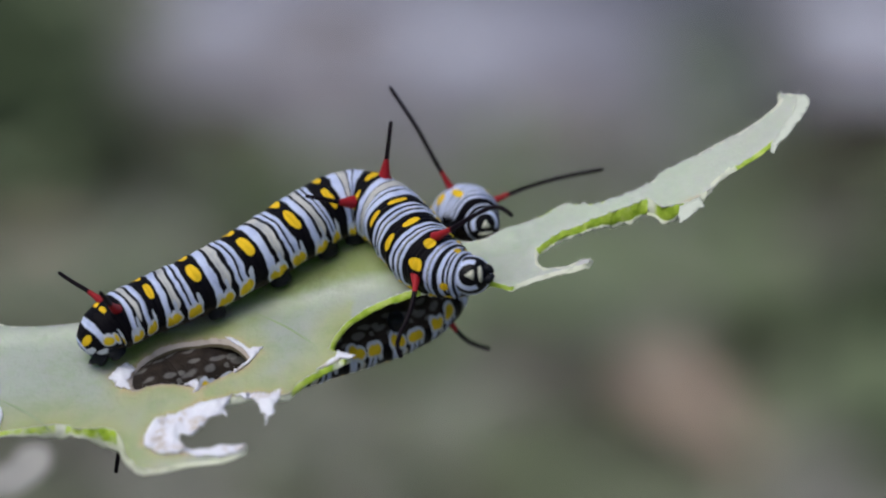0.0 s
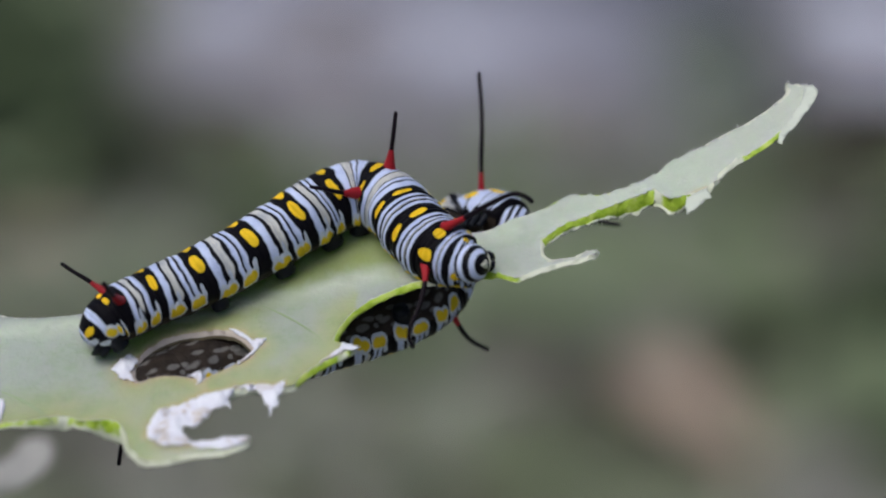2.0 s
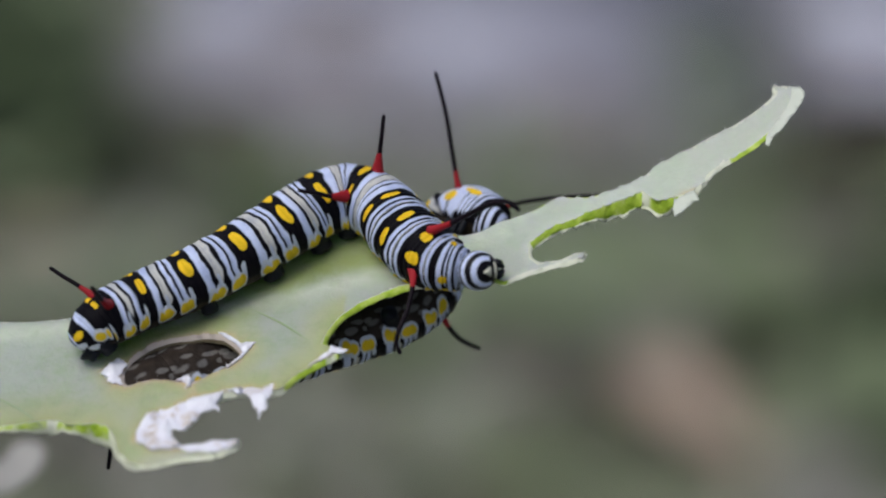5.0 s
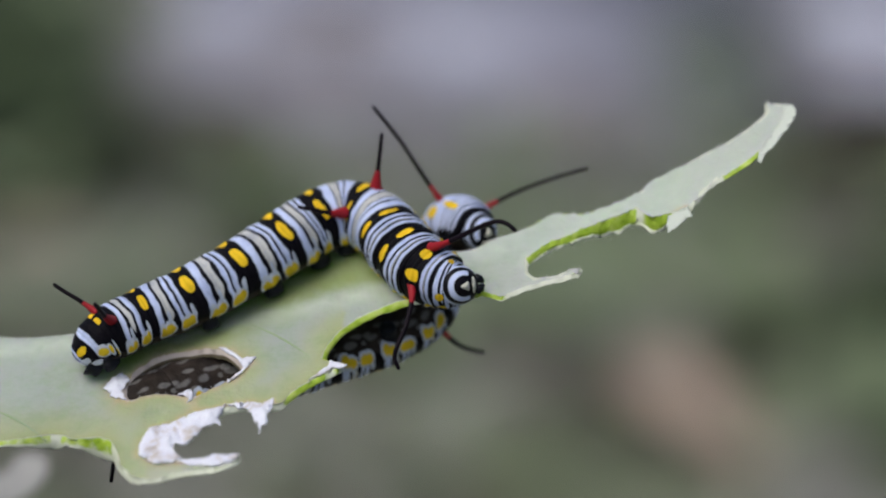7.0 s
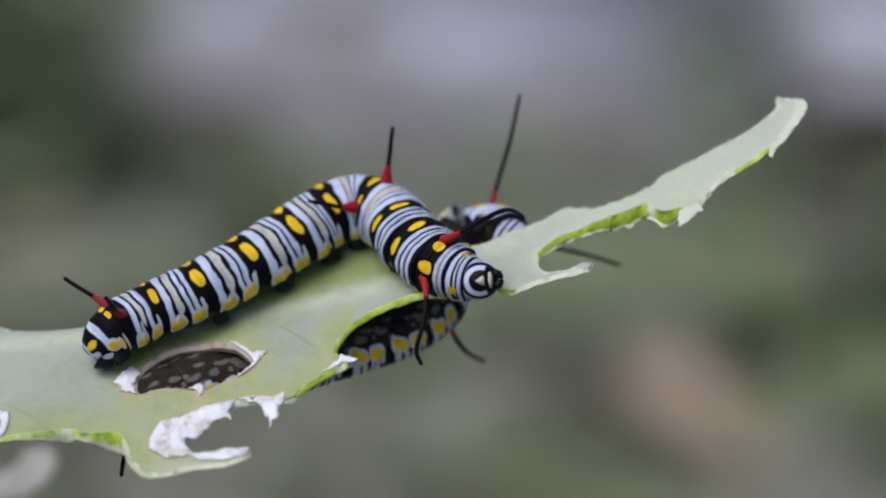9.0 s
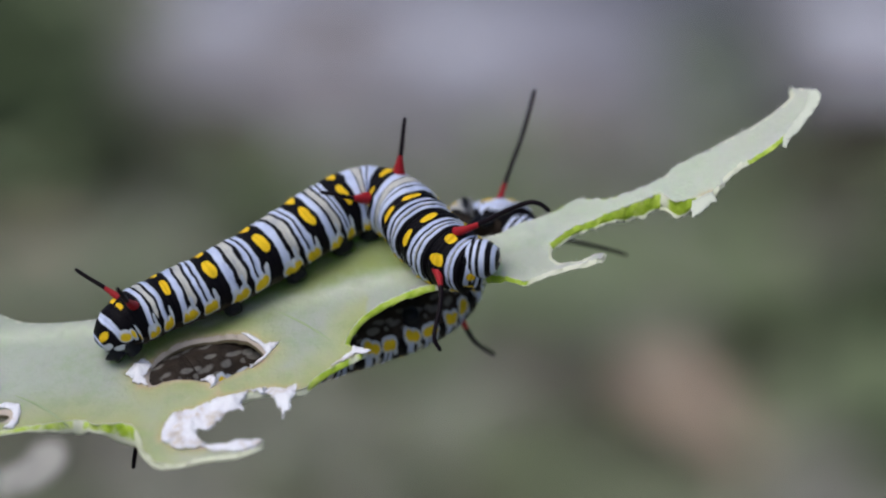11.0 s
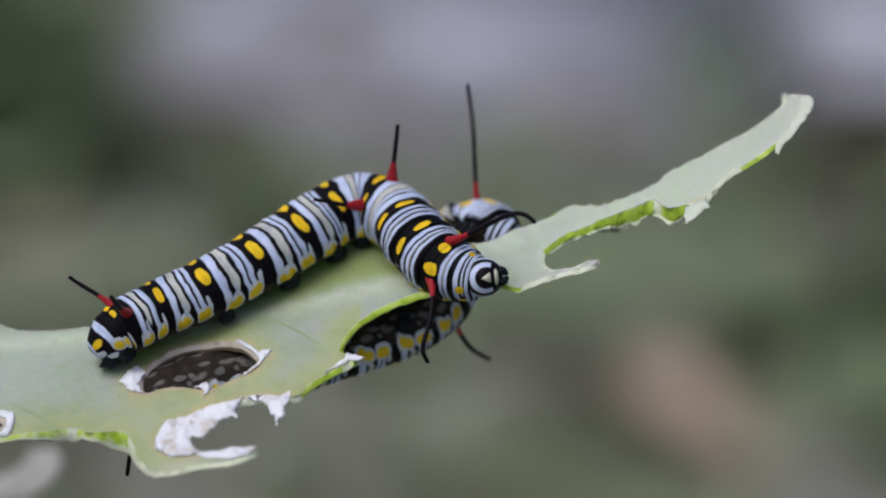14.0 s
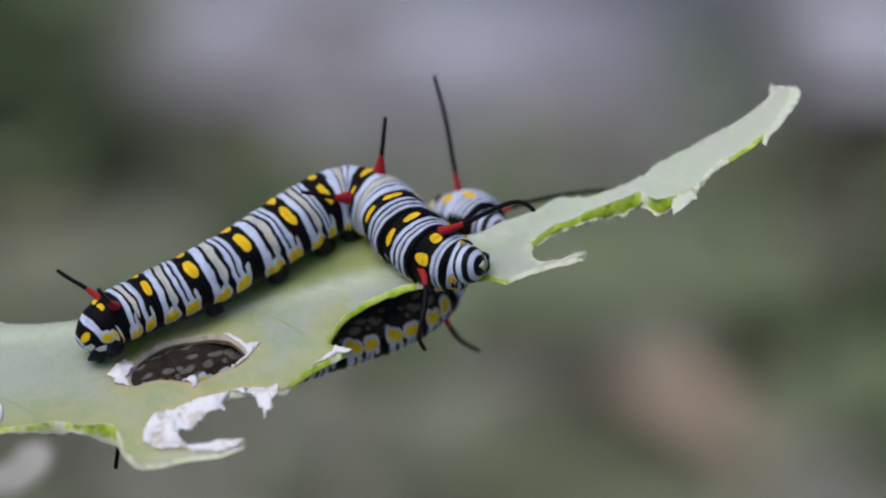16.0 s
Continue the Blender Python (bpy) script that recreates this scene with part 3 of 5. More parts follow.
EDGE_BITE = [(-3.2, -3.7), (-4.7, -4.3), (-6.8, -5.2), (-8.5, -6.4), (-9.5, -7.6), (-10.0, -8.7), (-9.3, -9.0), (-8.1, -9.3), (-9.8, -10.0), (-11.3, -10.8), (-12.5, -11.5), (-13.3, -12.5), (-14.0, -12.5), (-15.3, -12.6), (-16.3, -12.5), (-18.1, -12.8), (-19.4, -13.2), (-21.8, -14.0), (-24.2, -14.8), (-25.0, -15.7), (-25.1, -16.6), (-24.4, -17.1), (-23.2, -17.2), (-21.9, -17.3), (-21.1, -17.2), (-18.6, -16.9), (-16.8, -16.7), (-16.9, -17.0), (-17.8, -17.4), (-18.7, -17.7), (-20.0, -17.9), (-22.2, -18.1), (-23.1, -18.4), (-24.0, -18.6), (-25.3, -18.6), (-26.1, -18.3), (-26.6, -17.8), (-27.1, -17.3), (-27.3, -16.6), (-27.7, -16.0), (-28.3, -15.5), (-29.1, -15.3), (-30.1, -15.4), (-31.6, -15.5), (-32.2, -15.2), (-33.3, -15.1), (-34.3, -15.2), (-35.7, -15.4), (-38.1, -15.7), (-39.5, -15.9), (-41.8, -16.4), (-45.5, -16.6), (-51.1, -16.1), (-56.1, -13.8), (-60.7, -10.8)]
HOLE = [(-27.1, -10.6), (-26.8, -10.1), (-26.1, -9.4), (-24.9, -8.7), (-23.2, -8.3), (-21.2, -8.0), (-19.1, -7.9), (-18.1, -8.3), (-17.3, -8.9), (-16.6, -9.5), (-17.4, -10.3), (-18.2, -10.7), (-19.4, -11.2), (-20.3, -11.7), (-21.2, -12.1), (-22.5, -11.9), (-23.8, -11.8), (-24.8, -11.8), (-25.8, -12.0), (-26.5, -12.3), (-27.2, -12.4), (-27.4, -11.9), (-27.6, -11.5), (-27.2, -11.0)]
HOLE_LEFT = [(-40.6, -14.4), (-39.4, -14.2), (-38.7, -14.5), (-38.7, -15.0), (-39.2, -15.3), (-40.4, -15.4)]


# where the flesh is freshly bitten and bright green
FRESH = (((8.2, 4.9), (18.0, 0.2)), ((-10.5, -3.0), (-2.2, -9.3)), ((2.7, -2.3), (6.0, -3.7)), ((26.0, 9.6), (29.1, 7.1)), ((-32.4, -14.8), (-27.9, -17.4)), ((-40.0, -14.8), (-33.6, -16.6)), ((19.2, 4.3), (20.9, 2.6)), ((-12.9, -10.1), (-9.5, -12.5)))


def leaf_sheet(outline, holes, step=0.20, rough=0.12, seed=1.0, grid=0.7):
    """Triangles of a flat outline with holes. Returns points, triangles and the number of rim points of each loop."""
    loops = [frayed(l, step, rough, seed + i) for i, l in enumerate([outline] + holes)]
    pts, edges, faces = [], [], []
    for l in loops:
        b = len(pts)
        pts += [Vector(p) for p in l]
        edges += [(b + i, b + (i + 1) % len(l)) for i in range(len(l))]

    def inside(p, l):
        c = False
        for (x0, y0), (x1, y1) in zip(l, l[1:] + l[:1]):
            if (y0 > p[1]) != (y1 > p[1]) and p[0] < (x1 - x0) * (p[1] - y0) / (y1 - y0) + x0:
                c = not c
        return c

    xs, ys = [p[0] for p in loops[0]], [p[1] for p in loops[0]]
    rng = random.Random(4)
    y = min(ys)
    while y < max(ys):
        x = min(xs)
        while x < max(xs):
            q = (x + rng.uniform(-.3, .3) * grid, y + rng.uniform(-.3, .3) * grid)
            if inside(q, loops[0]) and not any(inside(q, h) for h in loops[1:]):
                pts.append(Vector(q))
            x += grid
        y += grid
    co, _, tri, origin, _, _ = delaunay_2d_cdt(pts, edges, [], 0, 1e-5)
    keep = []
    for f in tri:
        c = sum((co[i] for i in f), Vector((0, 0))) / 3
        if inside(c, loops[0]) and not any(inside(c, h) for h in loops[1:]):
            keep.append(f)
    return [(p.x, p.y) for p in co], keep, loops


def seg_dist(p, loop):
    best = 1e9
    for a, b in zip(loop, loop[1:]):
        d = (b[0] - a[0], b[1] - a[1])
        k = max(0, min(1, ((p[0] - a[0]) * d[0] + (p[1] - a[1]) * d[1]) / (d[0] ** 2 + d[1] ** 2 + 1e-9)))
        best = min(best, math.hypot(p[0] - a[0] - k * d[0], p[1] - a[1] - k * d[1]))
    return best


# papery dead skin where the flesh was scraped away
RAG = [(-18.2, -12.7), (-19.4, -13.0), (-20.6, -13.3), (-21.8, -13.8), (-23.0, -14.3), (-24.3, -14.5), (-25.0, -14.9), (-25.3, -15.4), (-25.5, -15.9), (-25.5, -16.6), (-25.1, -17.0), (-24.4, -17.3), (-23.8, -17.5), (-23.1, -17.4), (-22.3, -17.3), (-21.7, -17.2), (-22.1, -16.8), (-22.4, -16.3), (-22.5, -15.8), (-21.9, -15.9), (-21.2, -15.8), (-20.5, -15.3), (-20.1, -14.9), (-20.0, -14.6), (-19.2, -14.3), (-18.5, -14.4), (-18.8, -13.9), (-18.5, -13.5)]
TOOTH = [(-18.2, -12.7), (-17.5, -12.5), (-16.3, -12.5), (-15.3, -12.6), (-14.0, -12.1), (-14.1, -12.6), (-14.3, -13.3), (-14.5, -14.0), (-14.8, -14.5), (-15.0, -15.0), (-15.2, -14.5), (-15.1, -14.2), (-15.5, -14.0), (-15.7, -13.5), (-16.2, -13.2), (-16.3, -13.0), (-17.3, -12.8)]
HOLE_LIP = [(-29.2, -11.4), (-28.7, -10.6), (-27.8, -10.1), (-27.1, -10.4), (-27.0, -10.9), (-27.4, -11.4), (-27.7, -11.5), (-27.4, -11.9), (-27.1, -12.4), (-28.0, -12.2), (-28.6, -12.0), (-28.4, -11.7)]
HOLE_CORNER = [(-19.2, -7.8), (-18.5, -7.9), (-17.8, -8.3), (-17.0, -8.8), (-16.5, -8.6), (-15.8, -8.7), (-16.2, -9.2), (-16.6, -9.6), (-17.4, -10.3), (-18.2, -10.8), (-18.2, -10.6), (-17.5, -10.2), (-16.8, -9.5), (-17.3, -8.9), (-18.2, -8.4)]
HOLE_CRUMB = [(-22.5, -11.9), (-22.3, -11.7), (-22.0, -11.6), (-22.0, -11.5), (-21.3, -11.4), (-21.1, -11.8), (-21.2, -12.2), (-21.7, -12.6), (-21.5, -12.2), (-21.8, -12.0), (-22.1, -11.8)]
SPUR = [(20.8, 3.7), (21.6, 4.0), (22.5, 4.5), (23.0, 3.7), (22.5, 3.5), (21.9, 3.0), (21.1, 2.3), (20.7, 2.2), (20.7, 2.9)]
TIP_FOLD = [(31.7, 13.6), (32.3, 13.8), (32.7, 13.4), (32.6, 12.8), (32.2, 12.1), (31.2, 10.9), (30.4, 9.9), (29.6, 9.2), (29.2, 8.4), (28.9, 8.6), (29.1, 9.3), (29.6, 10.0), (30.2, 10.8), (31.0, 11.8), (31.5, 12.7)]
TAIL = [(-22.0, -17.2), (-21.3, -17.1), (-20.7, -17.0), (-19.9, -17.0), (-18.7, -16.7), (-17.4, -16.7), (-16.7, -16.6), (-16.9, -17.0), (-17.8, -17.4), (-18.7, -17.6), (-19.8, -17.5), (-21.0, -17.6)]
BITE_CORNER = [(-9.2, -8.9), (-8.5, -9.1), (-7.6, -9.3), (-8.1, -9.5), (-8.9, -9.6), (-9.8, -10.1), (-11.0, -10.5), (-10.0, -9.8), (-9.4, -9.5)]
FAR_LIP = [(-40.8, -14.2), (-39.5, -13.7), (-38.3, -13.9), (-38.1, -14.4), (-38.2, -15.3), (-38.6, -15.8), (-39.4, -15.9), (-38.8, -15.2), (-38.7, -14.7), (-38.9, -14.4), (-39.5, -14.1), (-40.6, -14.3)]
# outline, ragging, crinkle
FLAPS = ((RAG, 0.16, 1.0), (TOOTH, 0.18, 1.0), (HOLE_LIP, 0.16, 0.9), (HOLE_CORNER, 0.12, 0.6), (HOLE_CRUMB, 0.12, 0.8), (SPUR, 0.06, 0.35), (TIP_FOLD, 0.05, 0.08), (TAIL, 0.14, 0.5), (BITE_CORNER, 0.14, 0.5), (FAR_LIP, 0.2, 0.9))


def build_leaf():
    leaf = tagged(new("milkweed_leaf"), "pale green milkweed leaf, chewed ragged, with dry white edges", "leaf")
    co, tri, loops = leaf_sheet(EDGE_FAR + EDGE_NEAR + EDGE_BITE, [HOLE, HOLE_LEFT])
    down = Vector((0, -0.793, -0.61))
    # blade: upper and lower skin
    bm = bmesh.new()
    top = [bm.verts.new(on_leaf(x, y) * MM) for x, y in co]
    low = [bm.verts.new((on_leaf(x, y) + down * thick(x, y)) * MM) for x, y in co]
    for f in tri:
        a, b, c = (Vector((*co[i], 0)) for i in f)
        g = f if (b - a).cross(c - a).z > 0 else f[::-1]
        bm.faces.new([top[i] for i in g])
        bm.faces.new([low[i] for i in g[::-1]])
    blade = part("blade", bm, leaf_blade, leaf)
    near = EDGE_BITE
    ages, pales, scars = [], [], []
    for k in range(2):
        for x, y in co:
            d = min(seg_dist((x, y), near), seg_dist((x, y), HOLE + HOLE[:1]))
            ages.append(max(0.0, 1 - d / 3.6) if x < -8 else 0.0)
            rag = math.exp(-((x + 20.5) / 4) ** 2 - ((y + 18.6) / 1.1) ** 2)
            edge = seg_dist((x, y), EDGE_FAR + EDGE_NEAR)
            worn = min(seg_dist((x, y), q[0] + q[0][:1]) for q in FLAPS[:6])
            scars.append(math.exp(-(min(worn, seg_dist((x, y), HOLE + HOLE[:1]) + 0.1) / 0.45) ** 2))
            pales.append(max(min(0.75, max(0.0, x / 15)), math.exp(-(edge / 0.45) ** 2) if x > 2 else 0.0, 0.95 * rag, 0.95 * math.exp(-((y - rib_y(x) + 0.1) / 0.65) ** 2) * min(1.0, max(0.0, (14 - x) / 8))))
    # middle line of the painted shade, laid under the body and its arch
    shade_line = [(-27.0, -7.9), (-20.0, -5.4), (-14.0, -3.3), (-11.0, -1.6), (-7.5, -0.9), (-4.0, -1.2)]
    body_shades = [math.exp(-(max(0.0, seg_dist(p, shade_line) - 0.9 + 0.7 * noise.noise((p[0] * 0.5, p[1] * 0.9, 2.0))) / 1.15) ** 2) for p in co] * 2
    for name, vals in (("age", ages), ("pale", pales), ("scar", scars), ("body_shade", body_shades)):
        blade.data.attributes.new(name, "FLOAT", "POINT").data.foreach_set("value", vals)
    # cut edge: pale lip above, green flesh below
    PROFILE, fresh = ((-0.01, 0.0), (0.06, 0.02), (0.12, 0.05), (0.5, 0.20), (0.85, 0.27), (0.96, 0.27), (0.98, 0.40), (1.05, 0.36), (1.0, 0.0)), []
    bm = bmesh.new()
    for l in loops:
        n = len(l)
        rings = []
        even = [(sum(l[(i + j) % n][0] for j in range(-4, 5)) / 9, sum(l[(i + j) % n][1] for j in range(-4, 5)) / 9) for i in range(n)]
        for k, (drop, out) in enumerate(PROFILE):
            ring = []
            for i, (x, y) in enumerate(even if 2 <= k <= 5 else l):
                t = Vector(l[(i + 1) % n]) - Vector(l[i - 1])
                o = Vector((-t.y, t.x)).normalized() * out * (1 if l is loops[0] else -1)
                s = 1.0 + (0.2 if x < 0 else 0.35 if k < 6 else 0.8) * noise.noise((x * 2.2, y * 2.2, k * 0.7))
                if 6 <= k <= 7 and (x < 6 or x > 22 or y < -0.6 or seg_dist((x, y), EDGE_NEAR) > 0.6):
                    s *= 0.5
                ring.append(bm.verts.new((on_leaf(x + o.x * s, y + o.y * s) + down * drop * thick(x, y)) * MM))
            rings.append(ring)
        for k in range(8):
            for i in range(n):
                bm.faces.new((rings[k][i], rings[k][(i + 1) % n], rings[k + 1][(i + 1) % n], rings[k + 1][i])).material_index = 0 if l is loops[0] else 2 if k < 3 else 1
        for k, (drop, out) in enumerate(PROFILE):
            for x, y in l:
                d = min(max(x0 - x, x - x1, y0 - y, y - y1, 0.0) for (x0, y1), (x1, y0) in FRESH)
                fresh.append(max(0.0, 1 - d / 0.5) * (0.0 if k == 0 or k >= 6 else 0.66 if k < 4 and x < -20 else 0.15 if k >= 4 and x < -20 else 0.5 if k == 1 or k == 5 else 1.0))
    bmesh.ops.recalc_face_normals(bm, faces=bm.faces)
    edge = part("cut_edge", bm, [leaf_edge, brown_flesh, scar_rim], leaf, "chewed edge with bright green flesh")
    edge.data.attributes.new("fresh", "FLOAT", "POINT").data.foreach_set("value", fresh)
    # fine white down along the edge
    bm = bmesh.new()
    r = random.Random(21)
    for l in loops:
        n = len(l)
        for i, (x, y) in enumerate(l):
            bite = 8 < x < 22 and -1.5 < y < 5.0 and seg_dist((x, y), EDGE_NEAR[8:20]) < 0.4
            for k in range(9 if bite else 4 if x > 3 else 2):
                t = (Vector(l[(i + 1) % n]) - Vector(l[i - 1])).normalized()
                o = Vector((t.y, -t.x)) if l is loops[0] else Vector((-t.y, t.x))
                f = r.random()
                p = on_leaf(x + t.x * 0.3 * f, y + t.y * 0.3 * f) + down * thick(x, y) * (1.0 if bite else r.uniform(0, 1))
                ln = r.uniform(0.12, 0.36) * (1.9 if r.random() < 0.12 else 1) * (2.2 if bite else 1.35 if x > 18 else 1)
                d = Vector((-o.x + r.uniform(-.7, .7), -o.y + r.uniform(-.7, .7), r.uniform(-.7, .7))).normalized() * ln
                a, b = d.orthogonal().normalized() * 0.012, d.cross(d.orthogonal()).normalized() * 0.012
                vs = [bm.verts.new((p + q) * MM) for q in (a, -0.5 * a + b, -0.5 * a - b)]
                tip = bm.verts.new((p + d) * MM)
                for q in range(3):
                    bm.faces.new((vs[q], vs[(q + 1) % 3], tip))
    tagged(part("edge_fuzz", bm, down_white, leaf, "fine white down"), kind="stuff")
    # pale crumbs left on the fresh bite
    bm = bmesh.new()
    for k in range(16):
        i = r.randrange(5)
        f = r.random()
        x, y = (EDGE_BITE[i][c] + (EDGE_BITE[i + 1][c] - EDGE_BITE[i][c]) * f for c in (0, 1))
        q = r.uniform(0.035, 0.085)
        m = Matrix.Translation((on_leaf(x, y, 0.05) + down * r.uniform(0, 0.4)) * MM) @ Matrix.Diagonal((q * MM * 1.4, q * MM, q * MM, 1))
        bmesh.ops.create_icosphere(bm, subdivisions=1, radius=1, matrix=m)
    tagged(part("crumbs", bm, down_white, leaf, "tiny pale crumbs on the bitten edge"), kind="stuff")
    # midrib
    bm = bmesh.new()
    pts, rad = [], []
    for k in range(90):
        x = -52 + 64 * k / 89
        rad.append(1.6 - 0.95 * k / 89)
        pts.append(on_leaf(x, rib_y(x), -0.03 - 0.1 * (k / 89) ** 2 - rad[-1]))
    tube(bm, pts, rad, 14)
    part("midrib", bm, leaf_vein, leaf, "thick pale midrib")
    bm = bmesh.new()
    foot = on_leaf(-60, rib_y(-60), -0.4)
    tube(bm, [on_leaf(-52, rib_y(-52), -1.1), foot, foot + Vector((-14, -1.5, -1)), foot + Vector((-34, -5, -3))], [1.4, 1.3, 1.25, 1.5], 12)
    part("petiole", bm, leaf_vein, leaf, "short pale leaf stalk")
    for a, b in (((-17.3, -5.5), (-10.3, -9.1)), ((-39.5, -12.9), (-33.7, -15.7)), ((-42.5, -10.0), (-49.6, -14.1))):
        bm = bmesh.new()
        pts = []
        for k in range(16):
            f = k / 15
            pts.append(on_leaf(a[0] + (b[0] - a[0]) * f, a[1] + (b[1] - a[1]) * f + 0.4 * math.sin(f * 3), -0.06))
        tube(bm, pts, [0.03 + 0.12 * math.sin(math.pi * k / 15) for k in range(16)], 8)
        part("side_vein", bm, thin_vein, leaf)
    # papery dead skin where the flesh was scraped away
    for i, (loop, rag, crinkle) in enumerate(FLAPS):
        co, tri, loops = leaf_sheet(list(loop), [], 0.14, rag, 30.0 + 3 * i, 0.3)
        bm = bmesh.new()
        layers = []
        for h in (0.05, -0.06):
            layers.append([bm.verts.new(on_leaf(x, y, h + 0.05 + crinkle * min(1.0, seg_dist((x, y), loop + loop[:1]) / 0.5 + 0.25) * (0.22 + 0.45 * noise.noise((x * 0.8, y * 1.3, 7.0 + i)) + 0.40 * noise.noise((x * 2.1, y * 3.0, 9.0 + i)))) * MM) for x, y in co])
        for f in tri:
            a, b, c = (Vector((*co[k], 0)) for k in f)
            g = f if (b - a).cross(c - a).z > 0 else f[::-1]
            bm.faces.new([layers[0][k] for k in g])
            bm.faces.new([layers[1][k] for k in g[::-1]])
        n = len(loops[0])
        for k in range(n):
            bm.faces.new((layers[0][k], layers[1][k], layers[1][(k + 1) % n], layers[0][(k + 1) % n]))
        bmesh.ops.recalc_face_normals(bm, faces=bm.faces)
        part("dry_flap", bm, leaf_rim if i in (5, 6) else dry_skin, leaf, "crinkled white dead skin")
    return leaf


def build_scrap():
    """A withered leaf of the same stem, lower and farther back."""
    it = tagged(new("withered_leaf"), "small pale withered leaf hanging behind the green one", "leaf")
    loop = [(-37.2, -17.5), (-35.9, -17.4), (-34.9, -18.2), (-34.9, -19.5), (-35.9, -20.7), (-37.5, -21.7), (-39.5, -22.3), (-41.8, -22.0), (-41.5, -20.4), (-39.7, -19.6), (-38.9, -19.2), (-38.2, -18.5), (-38.0, -17.9)]
    co, tri, loops = leaf_sheet(loop, [], 0.5, 0.2, 60.0, 0.9)
    bm = bmesh.new()
    lay = [[bm.verts.new(Vector((x * 1.165, y * 1.165, h - 49 - 0.9 * (y + 19.5) + 0.5 * math.sin(x * 0.9))) * MM) for x, y in co] for h in (0.25, -0.25)]
    for f in tri:
        a, b, c = (Vector((*co[k], 0)) for k in f)
        g = f if (b - a).cross(c - a).z > 0 else f[::-1]
        bm.faces.new([lay[0][k] for k in g])
        bm.faces.new([lay[1][k] for k in g[::-1]])
    n = len(loops[0])
    for k in range(n):
        bm.faces.new((lay[0][k], lay[1][k], lay[1][(k + 1) % n], lay[0][(k + 1) % n]))
    bmesh.ops.recalc_face_normals(bm, faces=bm.faces)
    part("blade", bm, withered_skin, it)
    bm = bmesh.new()
    tube(bm, [(-47.0, -24.5, -47.5), (-58, -25, -42), (-78, -29, -30), (-96, -37, -12)], [0.6, 0.7, 0.9, 1.1], 8)
    part("stalk", bm, leaf_vein, it)
    return it


def build_stem():
    """The upright stem that carries the leaves, outside the view."""
    q = PLANT @ (Vector((-96, -13, -4)) * MM)
    bm = bmesh.new()
    pts = [Vector((q.x + 0.004 * math.sin(k * 1.1), q.y + 0.004 * math.cos(k * 0.9), -0.01 + (q.z + 0.06) * k / 12)) / MM for k in range(13)]
    tube(bm, pts, [4.2 - 0.12 * k for k in range(13)], 14)
    return tagged(mesh_object("milkweed_plant", bm, stem_green), "upright pale green milkweed plant growing from the soil", "plant")


build_stem()

# ---------------------------------------------------------------- caterpillars
def frame_at(keys, ups, t):
    """Centre, tangent, back direction and radius of the body at key number t."""
    p = spline(keys, t)
    e = 0.05
    d = Vector((spline(keys, min(t + e, len(keys) - 1)) - spline(keys, max(t - e, 0)))[:3]).normalized()
    up = Vector(spline(ups, t))
    up = (up - up.dot(d) * d).normalized()
    return Vector(p[:3]), d, up, float(p[3])


def body_point(keys, ups, t, phi, lift=1.0):
    c, d, up, r = frame_at(keys, ups, t)
    side = d.cross(up)
    return c + lift * r * (math.cos(phi) * up + math.sin(phi) * side)


def segment(name, keys, ups, t0, t1, material, parent, around=44, along=20, close0=False, close1=False):
    bm = bmesh.new()
    uvl = bm.loops.layers.uv.new("UVMap")
    rings, vals = [], []
    for i in range(along + 1):
        f = -0.02 + 1.04 * i / along
        t = min(max(t0 + (t1 - t0) * f, 0), len(keys) - 1)
        c, d, up, r = frame_at(keys, ups, t)
        side = d.cross(up)
        fold = 1 - 0.055 * math.exp(-(min(abs(f), abs(1 - f)) / 0.05) ** 2) + 0.016 * math.cos(2 * math.pi * 4 * (f - 0.03))
        ring = []
        for k in range(around):
            phi = 2 * math.pi * k / around - math.pi
            rr = r * fold * (1 - 0.10 * max(0, -math.cos(phi)) ** 2) * (1 + 0.075 * math.exp(-((abs(phi) - 1.82) / 0.26) ** 2) * (0.25 + math.exp(-((f - 0.50) / 0.14) ** 2) + math.exp(-((f - 0.93) / 0.12) ** 2) + math.exp(-((f + 0.07) / 0.12) ** 2)))
            ring.append(bm.verts.new((c + rr * (math.cos(phi) * up + math.sin(phi) * side)) * MM))
        rings.append(ring)
        vals.append(f)
    for i in range(along):
        for k in range(around):
            f = bm.faces.new((rings[i][k], rings[i][(k + 1) % around], rings[i + 1][(k + 1) % around], rings[i + 1][k]))
            for lp, (u, v) in zip(f.loops, ((vals[i], k), (vals[i], k + 1), (vals[i + 1], k + 1), (vals[i + 1], k))):
                lp[uvl].uv = (u, 2 * v / around - 1)
    for flag, ring, u in ((close0, rings[0][::-1], 0.0), (close1, rings[-1], 1.0)):
        if flag:
            f = bm.faces.new(ring)
            for lp in f.loops:
                lp[uvl].uv = (u, 0)
    bmesh.ops.recalc_face_normals(bm, faces=bm.faces)
    return part(name, bm, material, parent)


